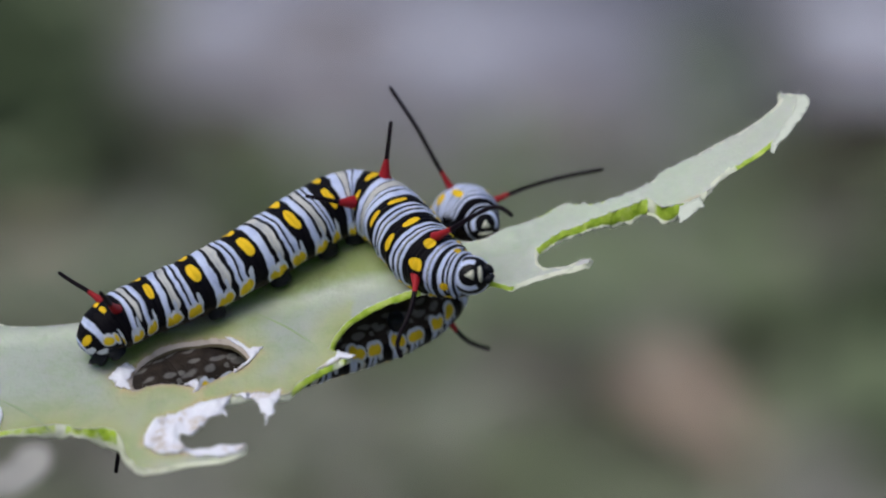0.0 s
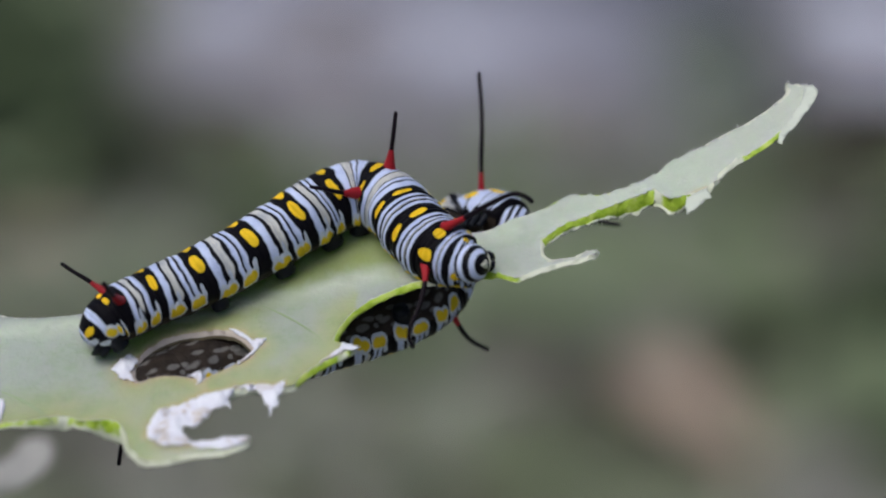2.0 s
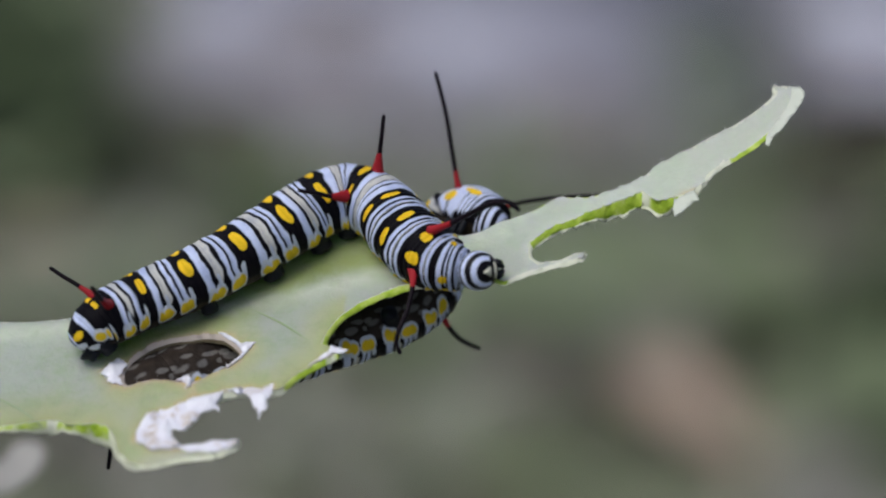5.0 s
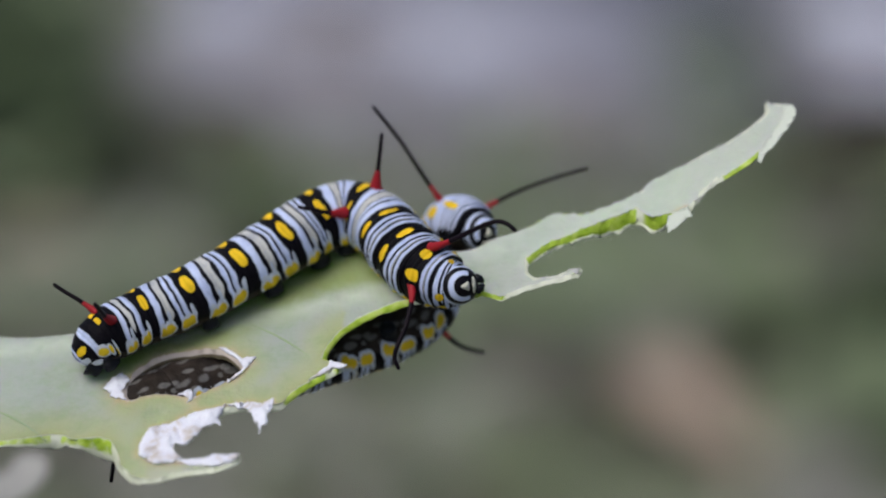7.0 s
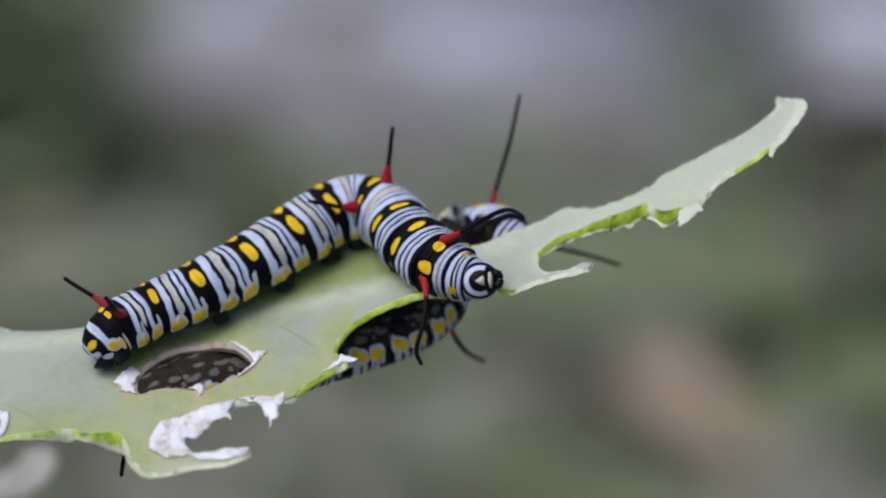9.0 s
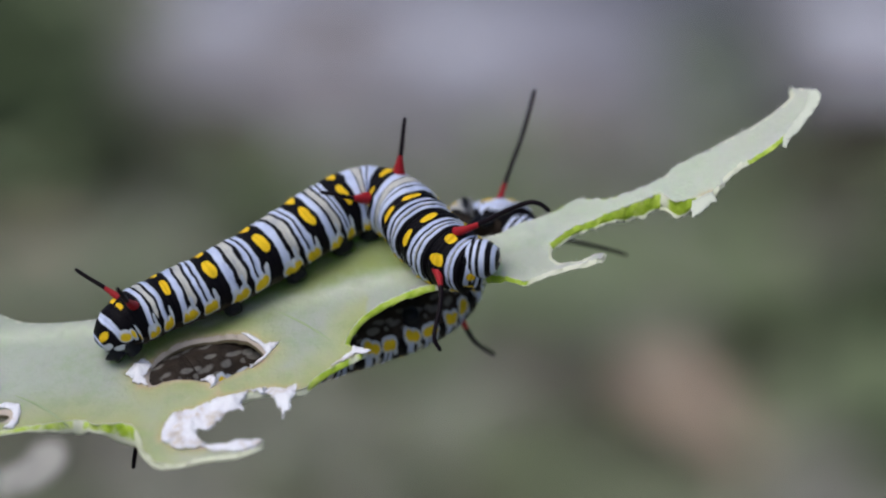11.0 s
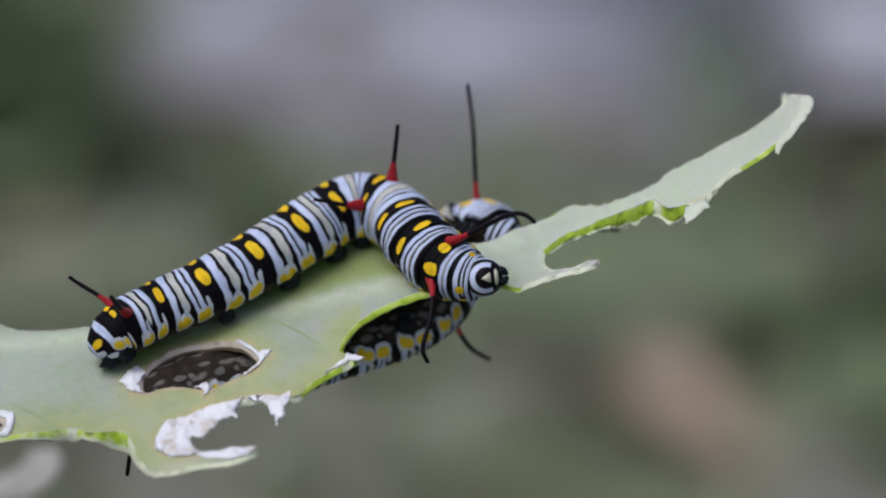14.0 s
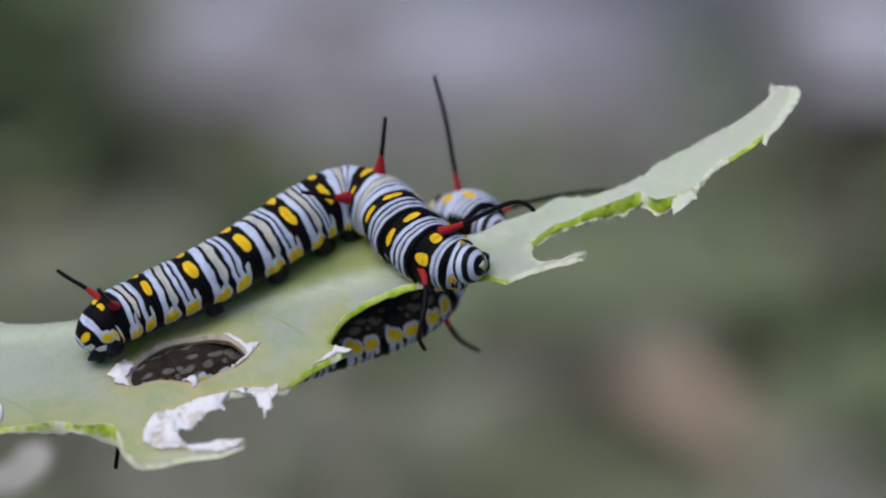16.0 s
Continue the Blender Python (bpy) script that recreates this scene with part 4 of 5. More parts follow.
def tentacle(parent, pts, base_radius, shaft_radius, red):
    """A horn: red fleshy cone below, thin black shaft above. red: share of the length that is red."""
    n = 26
    line = [Vector(spline(pts, (len(pts) - 1) * k / n)) for k in range(n + 1)]
    rad, mats = [], []
    for k in range(n + 1):
        f = k / n
        if f < red:
            rad.append(base_radius + (shaft_radius * 1.15 - base_radius) * (f / red) ** 0.8)
        else:
            rad.append(shaft_radius * (1.12 - 0.22 * (f - red) / (1 - red) - 0.5 * max(0, (f - 0.95) / 0.05) ** 2))
        mats.append(0 if f < red else 1)
    bm = bmesh.new()
    tube(bm, line, rad, 12, mats)
    return part("tentacle", bm, [horn_red, horn_black], parent, "thin black tentacle with a red base")


def proleg(parent, top, foot, r):
    bm = bmesh.new()
    top, foot = Vector(top), Vector(foot)
    line = [top + (foot - top) * k / 6 for k in range(7)]
    tube(bm, line, [r * s for s in (1.35, 1.3, 1.15, 1.0, 0.9, 0.95, 0.8)], 12)
    return part("proleg", bm, leg_black, parent, "stubby black proleg")


def head(parent, centre, face, mouth, r):
    """A round black head with white arcs and a pale triangle. face: the way it looks; mouth: towards its jaws."""
    f = Vector(face).normalized()
    m = Vector(mouth)
    m = (m - m.dot(f) * f).normalized()
    s = m.cross(f)
    c = Vector(centre)
    bm = bmesh.new()
    uvl = bm.loops.layers.uv.new("UVMap")
    nt, na = 28, 36
    rings = []
    for i in range(nt + 1):
        th = math.pi * i / nt
        rings.append([bm.verts.new((c + r * (0.92 * math.cos(th) * f + math.sin(th) * (1.0 * math.cos(a) * m + 0.95 * math.sin(a) * s))) * MM)
                      for a in (2 * math.pi * k / na for k in range(na))])
    for i in range(nt):
        for k in range(na):
            q = bm.faces.new((rings[i][k], rings[i + 1][k], rings[i + 1][(k + 1) % na], rings[i][(k + 1) % na]))
            for lp, (u, v) in zip(q.loops, ((i, k), (i + 1, k), (i + 1, k + 1), (i, k + 1))):
                lp[uvl].uv = (u / nt, v / na)
    bmesh.ops.remove_doubles(bm, verts=bm.verts, dist=1e-7)
    bmesh.ops.recalc_face_normals(bm, faces=bm.faces)
    ob = part("head", bm, skin_head, parent, "glossy black head with white arcs")

    def plate(name, corners, mat, label):
        b = bmesh.new()
        out, inn = [], []
        for x, y in corners:
            for lst, h in ((out, 1.035), (inn, 0.9)):
                k = math.sqrt(max(0.05, 1 - x * x - y * y))
                lst.append(b.verts.new((c + r * h * (0.92 * k * f + y * m + 0.95 * x * s)) * MM))
        n = len(corners)
        mx, my = sum(q[0] for q in corners) / n, sum(q[1] for q in corners) / n
        mid = b.verts.new((c + r * 1.07 * (0.92 * math.sqrt(1 - mx * mx - my * my) * f + my * m + 0.95 * mx * s)) * MM)
        for i in range(n):
            b.faces.new((out[i], out[(i + 1) % n], mid))
        for i in range(n):
            b.faces.new((out[i], inn[i], inn[(i + 1) % n], out[(i + 1) % n]))
        bmesh.ops.recalc_face_normals(b, faces=b.faces)
        return part(name, b, mat, ob, label)

    plate("frons", [(0.03, -0.22), (0.24, 0.13), (0.20, 0.20), (0, 0.21), (-0.20, 0.20), (-0.24, 0.13), (-0.03, -0.22)], face_white, "small white triangle")
    plate("clypeus", [(-0.36, 0.42), (0, 0.40), (0.36, 0.42), (0.42, 0.52), (0.2, 0.60), (-0.2, 0.60), (-0.42, 0.52)], face_white, "pale band above the jaws")
    for sg in (-1, 1):
        b = bmesh.new()
        tube(b, [c + r * (0.45 * f + 0.72 * m + sg * 0.3 * s), c + r * (0.5 * f + 0.95 * m + sg * 0.22 * s), c + r * (0.52 * f + 1.12 * m + sg * 0.05 * s)],
             [0.24 * r, 0.2 * r, 0.08 * r], 10)
        part("jaw", b, leg_black, ob)
    return ob


def build_caterpillar_top():
    """Walks along the upper side of the leaf and chews at its edge."""
    it = tagged(new("caterpillar"), "black, white and yellow banded caterpillar chewing the leaf edge", "caterpillar", "caterpillars on the leaf")
    keys = [(-31.05, -8.75, 4.2, 1.25), (-30.35, -7.85, 4.5, 2.05), (-28.88, -6.61, 4, 2.58), (-25.93, -5.1, 2.5, 2.7), (-21.88, -3.36, 1.2, 2.86), (-17.62, -1.06, -0.6, 2.93), (-13.62, 1.47, -2.7, 3.05), (-10.32, 3.47, -4.2, 3.06),
            (-7.47, 4.19, -4.6, 3.02), (-4.99, 3.26, -3, 2.9), (-3.33, 1.36, -0.4, 3.03), (-1.55, -0.7, 2.2, 2.95), (0.55, -1.89, 4.2, 2.42), (2.08, -2.33, 5.2, 1.80)]
    ups = [(-0.4, 0.75, 0.5), (-0.3, 0.8, 0.5), (-0.2, 0.82, 0.5), (-0.1, 0.87, 0.46), (-0.05, 0.87, 0.47), (-0.05, 0.86, 0.48), (-0.08, 0.8, 0.56), (-0.2, 0.72, 0.65),
           (-0.35, 0.67, 0.65), (-0.43, 0.62, 0.66), (-0.5, 0.55, 0.67), (-0.55, 0.43, 0.7), (-0.55, 0.36, 0.75), (-0.55, 0.36, 0.75)]
    cuts = [0, 1.72, 2.79, 3.78, 4.77, 5.77, 6.70, 8.12, 9.52, 10.32, 11.2, 12.1, 13]
    skins = [skin_rump, skin_last] + [skin_abdomen] * 4 + [skin_arch] * 2 + [skin_thorax] * 2 + [skin_shoulder, skin_neck]
    segs = [segment("body_segment", keys, ups, a, b, s, it, close0=(i == 0), close1=True) for i, (a, b, s) in enumerate(zip(cuts, cuts[1:], skins))]
    hd = head(it, (2.46, -2.28, 5.4), (-0.1, 0.0, 0.99), (1, 0.08, 0.0), 1.84)
    horns = [
        tentacle(it, [(-0.69, 1.04, 4.4), (0.79, 1.77, 6.6), (2.74, 2.93, 8.3), (4.28, 3.61, 9.4), (5.25, 3.46, 9.9), (6.03, 2.82, 10.2)], 0.55, 0.215, 0.16),
        tentacle(it, [(-2.38, -2.13, 4.4), (-2.52, -3.9, 5.9), (-3.05, -5.86, 6.9), (-3.83, -7.57, 7.4), (-4.03, -8.55, 7.5), (-3.68, -9.53, 7.5)], 0.55, 0.215, 0.16),
    ]
    tentacle(it, [(-5.3, 6.36, -3.2), (-5.08, 8.03, -2.6), (-4.87, 9.69, -2.2), (-4.67, 11.51, -2)], 0.72, 0.2, 0.34)
    tentacle(it, [(-7.92, 4.21, -2.2), (-9.29, 4.19, -0.7), (-10.78, 4.48, 0), (-12.28, 4.73, 0.4)], 0.85, 0.19, 0.34)
    tentacle(it, [(-29.84, -4.61, 4.8), (-31.45, -3.52, 4.6), (-32.7, -2.78, 4.5), (-33.79, -2.03, 4.5)], 0.46, 0.19, 0.24)
    tentacle(it, [(-28.38, -5.39, 5.6), (-28.77, -4.96, 7.6), (-29.13, -4.34, 9.4), (-29.5, -3.69, 10.6)], 0.6, 0.2, 0.4)
    for t in (0.35, 1.2, 4.1, 5.35, 6.45, 7.6):
        for sg in (-1, 1):
            a = body_point(keys, ups, t, sg * 2.1, 0.6)
            b = body_point(keys, ups, t, sg * 2.45, 1.3 if t < 1 else 1.16)
            proleg(it, a, b, 1.15 if t > 6 else 1.1 if t > 5 else 0.9)
    for t in (10.6, 11.4, 12.2):
        for sg in (-1, 1):
            proleg(it, body_point(keys, ups, t, sg * 2.4, 0.7), body_point(keys, ups, t + 0.1, sg * 2.75, 1.3), 0.32)
    return it, segs, hd, horns


def build_caterpillar_below():
    """Hangs under the leaf and reaches up behind its far edge."""
    it = tagged(new("caterpillar"), "black, white and yellow banded caterpillar hanging under the leaf", "caterpillar", "caterpillars on the leaf")
    keys = [(-31.3, -15.65, 6.4, 1.09), (-29.41, -14.80, 5.6, 2.23), (-26.12, -12.96, 3.6, 2.69), (-22.27, -11.44, 1.7, 2.86), (-17.86, -10.29, 0, 2.82), (-13.4, -9.84, -2.2, 2.74), (-9.12, -8.60, -3.4, 2.7), (-5.32, -7.40, -4.4, 2.71), (-2.41, -5.99, -5.4, 2.67),
            (-0.36, -4.27, -7, 2.53), (0.31, -1.50, -8.4, 2.54), (0.57, 0.73, -9.4, 2.65), (1.45, 2.91, -9.4, 2.7), (2.47, 3.40, -7, 2.47), (3.38, 2.61, -4.6, 1.94)]
    down = (0, -0.78, -0.62)
    ups = [down] * 8 + [(0.1, -0.66, -0.75), (0.4, -0.6, -0.7), (0.5, -0.3, -0.8), (0.1, 0.2, -0.9), (-0.1, 0.75, -0.5), (0.1, 0.9, 0.3), (0.2, 0.8, 0.5)]
    cuts = [0, 1.6, 2.6, 3.6, 4.6, 5.6, 6.6, 7.6, 8.6, 9.6, 10.6, 12.0, 13.8]
    skins = [skin_rump] + [skin_hanging] * 7 + [skin_thorax] * 2 + [skin_scruff, skin_nape]
    segs = [segment("body_segment", keys, ups, a, b, s, it, close0=(i == 0), close1=True) for i, (a, b, s) in enumerate(zip(cuts, cuts[1:], skins))]
    hd = head(it, (3.53, 2.41, -4.8), (0.2, -0.1, 0.97), (0.1, -1, -0.1), 1.75)
    horns = [
        tentacle(it, [(0.93, 5.22, -8), (-0.72, 8.05, -7.2), (-2.52, 11.26, -6.2), (-4.82, 14.64, -5)], 0.42, 0.19, 0.2),
        tentacle(it, [(4.34, 4.29, -8), (7.55, 5.64, -8), (11.16, 6.66, -7.6), (14.64, 7.32, -7)], 0.42, 0.19, 0.18),
    ]
    swinging = tentacle(it, [(0.0, -5.6, -6.2), (1.14, -7.33, -7.5), (2.49, -8.57, -9), (4.37, -9.27, -10)], 0.42, 0.21, 0.32)
    tentacle(it, [(-28.53, -16.1, 4), (-28.43, -17.35, 4), (-28.63, -18.59, 4), (-28.78, -19.73, 4)], 0.4, 0.2, 0.3)
    for t in (5.1, 7.2):
        for sg in (-1, 1):
            proleg(it, body_point(keys, ups, t, sg * 2.2, 0.6), body_point(keys, ups, t, sg * 2.6, 1.2), 0.85)
    for t in (12.55, 12.95, 13.35):
        for sg in (-1, 1):
            a, b = body_point(keys, ups, t, sg * 2.0, 0.85), body_point(keys, ups, t + 0.15, sg * 2.35, 1.45)
            proleg(segs[11], a, b, 0.30)
    return it, segs, hd, horns, swinging


leaf = build_leaf()
scrap = build_scrap()
walker, walker_segs, walker_head, walker_horns = build_caterpillar_top()
hanger, hanger_segs, hanger_head, hanger_horns, hanger_side_horn = build_caterpillar_below()


# ---------------------------------------------------------------- what moves
def motions():
    # the leaf sways in the wind: seconds, millimetres along x, y, z of the plant, turn in degrees
    sway = (
    (0, -0.00, -0.00, -0.00, 0.00),
    (0.5, 0.32, -0.39, 0.62, -0.08),
    (1, 0.58, 0.51, 3.81, -0.03),
    (1.5, -0.38, 0.61, 1.77, 0.06),
    (2, 0.46, 0.78, 2.03, -0.05),
    (2.5, 0.14, 0.78, 1.78, -0.01),
    (3, 0.21, 0.72, 0.98, 0.05),
    (3.5, 0.02, 0.85, 2.31, 0.12),
    (6, -1.02, -0.20, -0.68, 0.17),
    (6.5, -1.22, -0.66, -2.24, 0.21),
    (7, -0.81, -0.91, -3.06, 0.25),
    (7.5, -0.41, -1.31, -4.12, 0.22),
    (8, -0.36, -1.85, -3.61, 0.25),
    (8.5, -0.09, -1.09, -3.07, 0.18),
    (11, 1.27, 0.42, -1.80, 0.25),
    (11.5, 1.91, 0.78, -0.76, 0.21),
    (12, 2.20, 0.84, -0.98, 0.20),
    (12.5, 2.19, 0.71, -1.32, 0.31),
    (13, 1.38, 0.38, -1.63, 0.39),
    (13.5, 1.86, 0.09, -2.58, 0.34),
    (14, 0.67, -0.19, -2.05, 0.37),
    (14.5, -0.17, 0.08, -1.03, 0.48),
    (15, -0.68, 0.41, -1.18, 0.53),
    (15.5, -0.34, 0.49, -1.76, 0.49),
    (16, -0.42, 0.51, -2.15, 0.55),
    )
    rows = [(t, PLANT @ Matrix.Translation((x * MM, y * MM, z * MM)) @ pose(0, 0, 0, 0, 0, a)) for t, x, y, z, a in sway]
    for thing in (leaf, walker, hanger, scrap):
        walk(thing, rows)

    def shift(x, y, z=0.0):
        return Matrix.Translation((x * MM, y * MM, z * MM))

    def turn(centre, axis, degrees):
        c = mm(centre)
        return Matrix.Translation(c) @ Matrix.Rotation(radians(degrees), 4, Vector(axis)) @ Matrix.Translation(-c)

    def at_reach(base0, tip0, base, tip):
        """The tip at its x and y, as near to the light as the length of the tentacle allows."""
        reach = (Vector(tip0) - Vector(base0)).length
        side = Vector(tip[:2]) - (base / MM).xy
        return (tip[0], tip[1], base.z / MM + math.sqrt(max(0.04, reach ** 2 - side.length_squared)))

    def swing(base0, tip0, base, tip):
        """Carries the line base0 - tip0 onto base - tip."""
        q = (mm(tip0) - mm(base0)).rotation_difference(mm(tip) - base)
        return Matrix.Translation(base) @ q.to_matrix().to_4x4() @ Matrix.Translation(-mm(base0))

    # the walker chews: seconds, shoulder x y, head x y, head turn, tips of the two front tentacles
    chew = (
        (0, 0.00, -0.00, 0.00, -0.00, 0, (6.0, 2.8, 7.6), (-3.6, -9.5, 7.7)),
        (0.5, 0.22, -0.03, -0.08, -0.14, 7.5, (6.5, 2.6, 7.3), (-2.9, -9.6, 7.7)),
        (1, 0.15, -0.02, -0.09, 0.00, 7.5, (6.4, 2.8, 7.1), (-3.2, -9.2, 8.3)),
        (1.5, 0.29, 0.28, -0.04, 0.52, 22.5, (7.1, 3.5, 4.8), (-3.1, -8.7, 8.7)),
        (2, 0.39, 0.08, -0.24, 0.26, 52.5, (7.3, 3.2, 4.8), (-3.0, -9.4, 7.8)),
        (2.5, 0.28, 0.09, -0.66, 0.27, 48, (7.1, 3.5, 4.8), (-3.6, -9.2, 8.0)),
        (3, 0.24, 0.13, -0.81, 0.13, 75, (7.8, 3.2, 4.8), (-3.1, -9.3, 7.8)),
        (3.5, 0.24, 0.24, -0.98, -0.01, 90, (8.0, 3.4, 4.9), (-2.7, -8.8, 8.7)),
        (6, 0.40, -0.07, -0.01, 0.03, 7.5, (6.8, 2.3, 7.0), (-3.3, -9.8, 7.0)),
        (6.5, 0.54, -0.02, 0.15, -0.27, 12, (7.0, 2.3, 6.8), (-2.8, -9.8, 7.0)),
        (7, 0.47, -0.05, -0.00, -0.03, 27, (7.2, 2.4, 5.7), (-3.1, -9.7, 7.3)),
        (7.5, 0.69, 0.35, -0.24, 0.72, 54, (8.2, 2.8, 4.8), (-1.8, -9.0, 8.2)),
        (8, 0.67, 0.19, 0.20, -0.19, 12, (6.9, 2.7, 7.3), (-3.1, -9.1, 8.1)),
        (8.5, 0.68, 0.13, 0.38, -0.20, 0, (6.8, 2.9, 7.5), (-2.3, -9.8, 6.8)),
        (11, 0.59, -0.02, -0.31, 1.00, 82.5, (8.1, 2.8, 4.9), (-1.5, -9.3, 8.2)),
        (11.5, 0.60, -0.06, -0.32, 0.54, 90, (8.0, 2.6, 4.9), (-1.5, -9.4, 8.1)),
        (12, 0.43, -0.16, -0.70, 0.44, 97.5, (8.3, 2.4, 4.9), (-1.7, -9.3, 8.5)),
        (12.5, 0.42, -0.23, -0.29, 0.21, 78, (8.3, 2.0, 4.9), (-2.0, -9.1, 8.9)),
        (13, 0.33, -0.10, 0.32, -0.27, 0, (6.5, 2.6, 7.4), (-4.1, -9.4, 7.7)),
        (13.5, 0.37, -0.12, 0.20, -0.28, 0, (6.5, 2.0, 7.7), (-3.4, -10.0, 6.4)),
        (14, 0.62, -0.21, 0.59, -0.05, 15, (7.4, 2.4, 5.4), (-2.0, -9.8, 7.6)),
        (14.5, 0.61, -0.08, 0.92, 0.17, 21, (7.3, 2.4, 5.8), (-1.6, -9.9, 7.1)),
        (15, 0.69, -0.11, 0.49, 0.63, 37.5, (7.7, 2.7, 4.8), (-1.8, -9.7, 7.7)),
        (15.5, 0.73, 0.11, 0.36, 0.60, 42, (8.1, 3.6, 4.8), (-1.4, -9.0, 8.6)),
        (16, 0.96, -0.06, 0.29, 0.39, 60, (8.5, 2.7, 4.8), (-1.2, -9.4, 8.2)),
    )
    bases, tips = ((-0.69, 1.04, 4.4), (-2.38, -2.13, 4.4)), ((6.03, 2.82, 10.2), (-3.68, -9.53, 7.5))
    axis = (0.1, 1.0, 0.05)
    keyed = {k: [] for k in ("thorax", "shoulder", "neck", "head", "right", "left")}
    for t, sx, sy, hx, hy, a, right, left in chew:
        hx -= 0.35 * math.sin(math.pi * min(a, 80) / 80)   # the head is drawn in while it turns
        keyed["thorax"].append((t, shift(0.5 * sx, 0.5 * sy)))
        keyed["shoulder"].append((t, shift(sx, sy)))
        keyed["neck"].append((t, shift(0.5 * (sx + hx), 0.5 * (sy + hy)) @ turn((0.55, -1.89, 4.2), axis, 0.35 * a)))
        keyed["head"].append((t, shift(hx, hy) @ turn((2.42, -2.28, 5.4), axis, a)))
        for name, b0, t0, tip in (("right", bases[0], tips[0], right), ("left", bases[1], tips[1], left)):
            root = shift(sx, sy) @ mm(b0)
            keyed[name].append((t, swing(b0, t0, root, at_reach(b0, t0, root, tip) if name == "right" else tip)))
    for name, ob in (("thorax", walker_segs[9]), ("shoulder", walker_segs[10]), ("neck", walker_segs[11]), ("head", walker_head),
                     ("right", walker_horns[0]), ("left", walker_horns[1])):
        walk(ob, keyed[name])

    # the hanger looks about: seconds, turn vector in degrees, shift, tips of its two front tentacles
    glance = (
        (0, (0.0, 0.0, -0.0), (0.00, 0.00, 0.00), (-4.9, 14.8, -7.5), (14.7, 7.3, -7.5)),
        (0.5, (-0.5, 1.1, -0.2), (-0.12, 0.15, -0.02), (-4.8, 14.8, -7.5), (14.6, 7.3, -7.6)),
        (1, (-5.7, 11.5, -4.6), (-0.11, -0.23, 0.02), (-3.2, 15.4, -7.7), (15.3, 6.4, -8.3)),
        (1.5, (-34.8, 26.4, -21.5), (0.80, -0.86, 0.10), (3.0, 15.9, -9.4), (16.1, 1.8, -9.9)),
        (2, (-35.2, 24.3, -22.7), (0.75, -0.92, 0.08), (2.8, 15.7, -9.4), (16.2, 1.4, -12.9)),
        (2.5, (-36.1, 22.7, -25.0), (0.84, -1.01, 0.11), (3.2, 15.7, -9.5), (16.2, 0.6, -9.6)),
        (3, (-34.7, 17.2, -33.1), (0.80, -1.03, 0.07), (4.6, 15.4, -9.4), (16.0, -1.1, -9.2)),
        (3.5, (-34.4, 17.6, -32.0), (0.66, -1.31, 0.08), (4.6, 15.2, -9.4), (16.1, -0.8, -9.2)),
        (6, (0.7, 15.8, 0.6), (-0.16, 0.13, 0.11), (-4.2, 15.2, -7.3), (15.5, 7.7, -8.2)),
        (6.5, (0.8, 11.7, 4.0), (-0.03, -0.02, 0.06), (-5.2, 14.5, -7.3), (14.9, 8.3, -8.0)),
        (7, (0.5, 7.9, 5.5), (0.02, 0.01, 0.05), (-5.6, 14.1, -7.4), (15.0, 8.6, -7.8)),
        (7.5, (-26.6, 9.5, -9.9), (0.48, -0.39, 0.04), (-1.2, 15.8, -8.9), (16.0, 5.8, -8.9)),
        (8, (-40.4, 22.3, -25.3), (1.00, -0.36, 0.13), (4.0, 16.2, -9.7), (16.6, 1.6, -9.7)),
        (8.5, (-43.8, 17.0, -35.8), (1.45, -0.73, 0.11), (6.4, 15.2, -9.9), (16.7, -1.0, -12.6)),
        (11, (-43.1, 18.8, -38.4), (0.89, -0.97, 0.11), (7.4, 14.7, -9.9), (16.2, -1.1, -12.6)),
        (11.5, (-43.0, 26.2, -35.3), (0.12, -0.45, 0.10), (3.4, 15.5, -9.9), (15.9, 0.2, -10.9)),
        (12, (-42.9, 30.6, -30.8), (-0.08, -0.66, 0.10), (2.1, 15.6, -10.0), (15.7, 1.0, -11.2)),
        (12.5, (-36.4, 20.0, -24.5), (0.74, -0.81, 0.05), (3.1, 15.7, -9.5), (16.1, 1.6, -13.3)),
        (13, (-39.7, 24.4, -31.7), (0.18, -0.39, 0.08), (2.6, 15.8, -9.8), (16.1, 1.2, -10.8)),
        (13.5, (-31.1, 6.4, -26.2), (0.35, -0.77, 0.07), (1.6, 15.8, -9.1), (16.2, 2.3, -9.6)),
        (14, (-32.9, 16.8, -28.1), (0.05, -0.73, 0.06), (1.7, 15.7, -9.3), (16.0, 1.8, -10.3)),
        (14.5, (-15.2, 5.1, -14.3), (0.38, -0.98, -0.05), (-0.6, 15.7, -8.3), (15.0, 4.3, -12.8)),
        (15, (-13.5, 7.2, -12.6), (0.37, -0.92, 0.02), (-0.5, 15.7, -8.2), (16.1, 5.0, -8.3)),
        (15.5, (-10.9, 6.2, -10.7), (0.36, -0.77, -0.00), (-1.2, 15.7, -8.0), (15.6, 5.4, -8.2)),
        (16, (-11.2, 10.6, -13.3), (0.26, -0.76, 0.00), (-0.3, 15.8, -8.1), (16.0, 4.9, -8.4)),
    )
    pivot = (1.46, 2.39, -9.5)
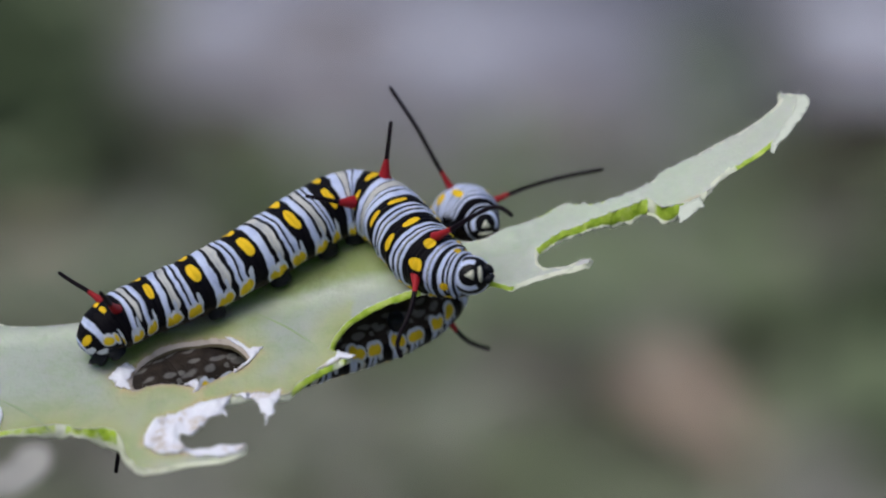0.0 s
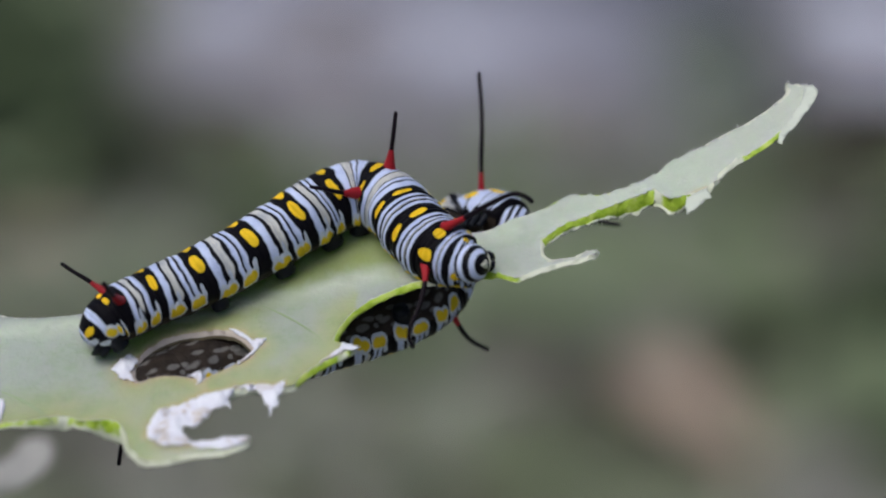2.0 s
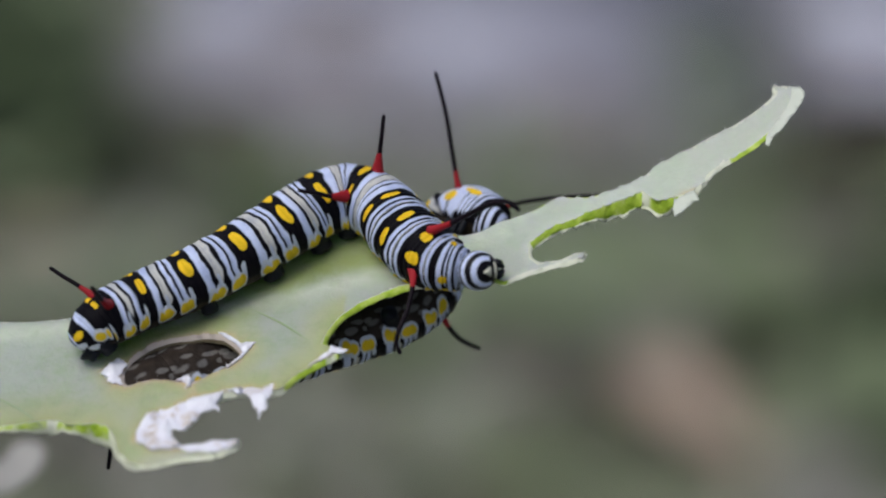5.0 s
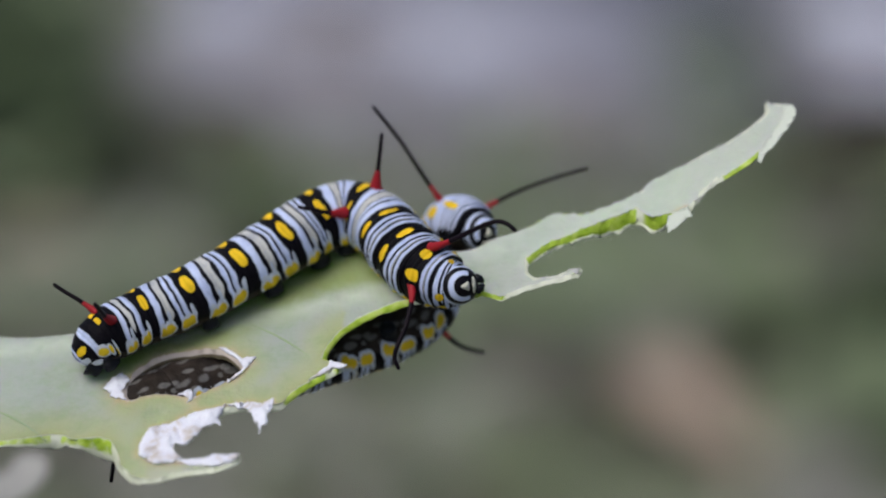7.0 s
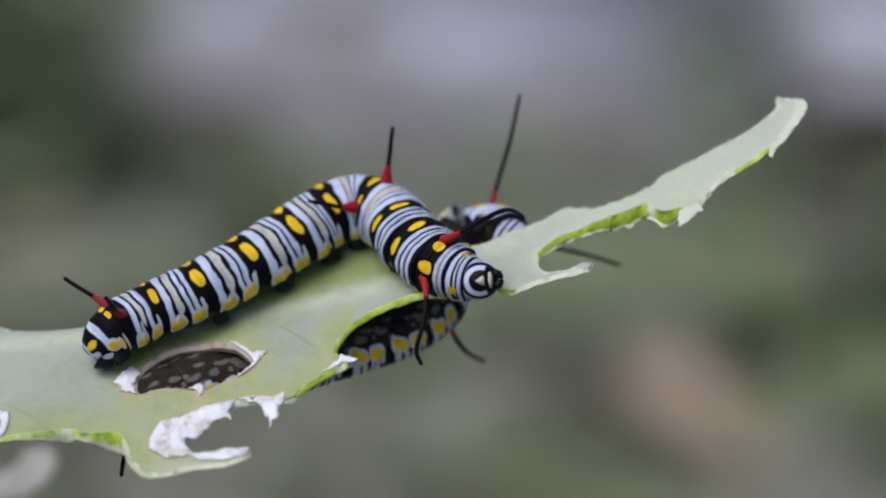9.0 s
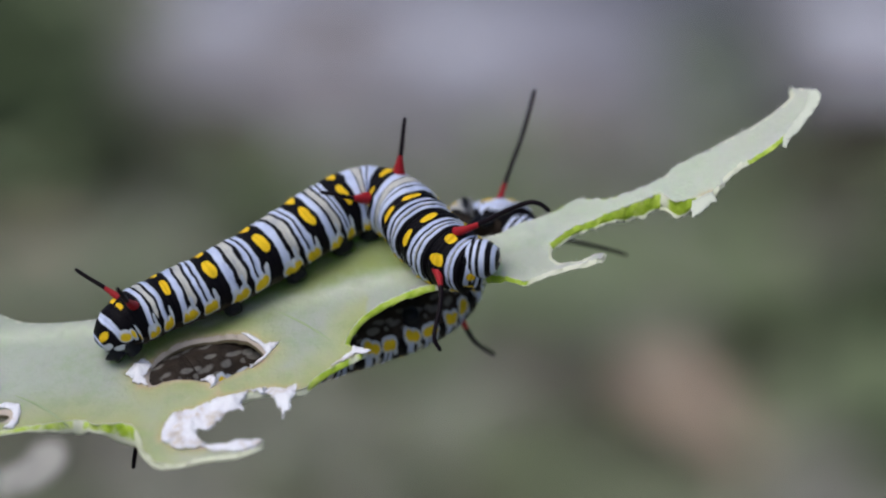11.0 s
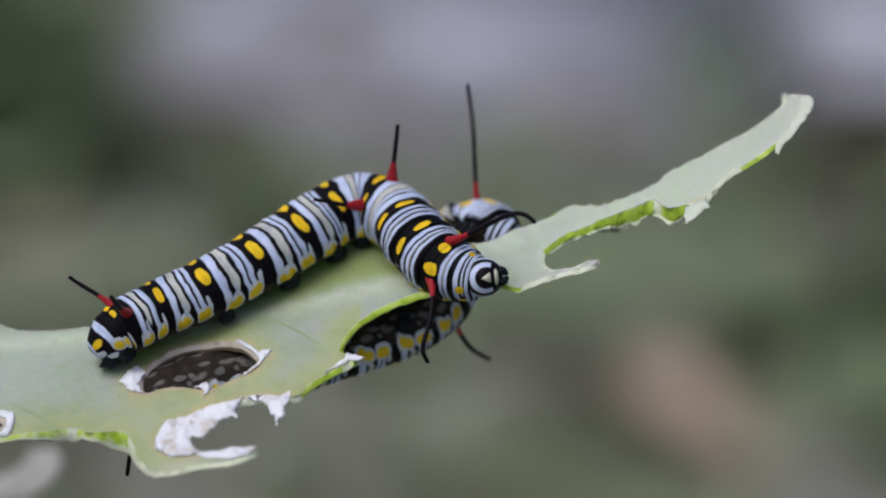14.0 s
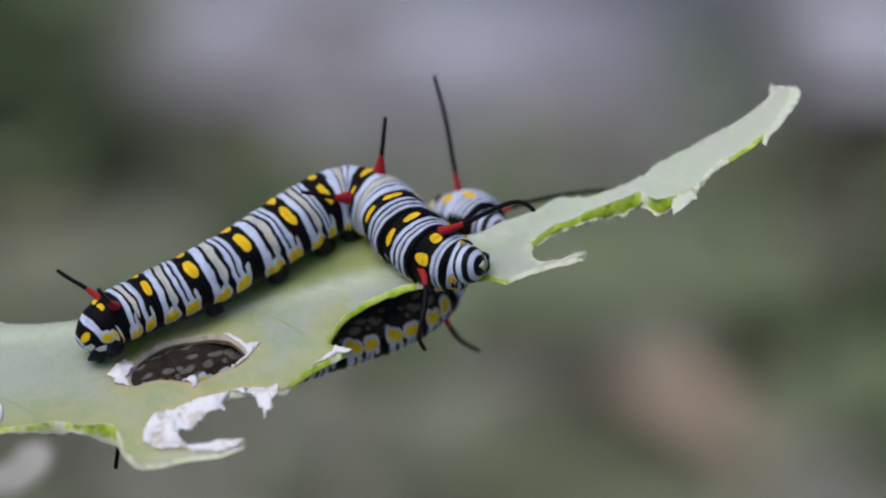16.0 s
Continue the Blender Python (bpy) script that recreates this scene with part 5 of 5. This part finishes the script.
    bases, tips = ((0.93, 5.22, -8), (4.34, 4.29, -8)), ((-4.82, 14.64, -5), (14.64, 7.32, -7))
    keyed = {k: [] for k in ("thorax", "neck", "head", "left", "right")}
    for t, v, d, left, right in glance:
        v = Vector((0.62 * v[0], v[1], v[2]))
        sink = min(1.0, v.length / 50)   # it draws back a little as it turns away
        d = (d[0] - 0.2 * sink, d[1] - 0.48 * sink, d[2])
        front = shift(*d) @ turn(pivot, v.normalized() if v.length > 0.01 else (0, 0, 1), v.length)
        half = shift(*(0.5 * k for k in d)) @ turn(pivot, v.normalized() if v.length > 0.01 else (0, 0, 1), 0.45 * v.length)
        keyed["neck"].append((t, front))
        keyed["thorax"].append((t, half))
        for name, b0, t0, tip in (("left", bases[0], tips[0], left), ("right", bases[1], tips[1], right)):
            root = shift(-0.1 * sink, -0.17 * sink) @ front @ mm(b0)
            keyed[name].append((t, swing(b0, t0, root, at_reach(b0, t0, root, tip) if name == "left" else tip)))
        keyed["head"].append((t, front @ turn((3.53, 2.41, -4.8), (0.1, 1, 0.1), 55 * min(1.0, v.length / 40))))
    for name, ob in (("neck", hanger_segs[11]), ("head", hanger_head), ("thorax", hanger_segs[10]), ("left", hanger_horns[0]), ("right", hanger_horns[1])):
        walk(ob, keyed[name])
    # its middle tentacle droops and lifts: seconds, shift of the tip
    droop = ((0, 0, 0), (0.5, 0, 0), (1, -0.3, -0.5), (1.5, -0.3, -0.9), (2, -0.4, -1), (2.5, -0.6, -1.2), (3, -0.6, -1.4), (3.5, -0.7, -1.5), (6, 0.1, 0.4), (6.5, 0.3, 0.5),
             (7, 0.3, 0.5), (7.5, 0.2, 0.1), (8, -0.1, -0.2), (8.5, -0.3, -1.1), (11, -0.6, -1.3), (11.5, -0.6, -0.9), (12.5, -0.6, -1), (14, -0.4, -1.2), (16, -0.3, -1.1))
    b0, t0 = (0.0, -5.6, -6.2), (4.37, -9.27, -10)
    walk(hanger_side_horn, [(t, swing(b0, t0, mm(b0), (t0[0] + x, t0[1] + y, t0[2]))) for t, x, y in droop])


motions()
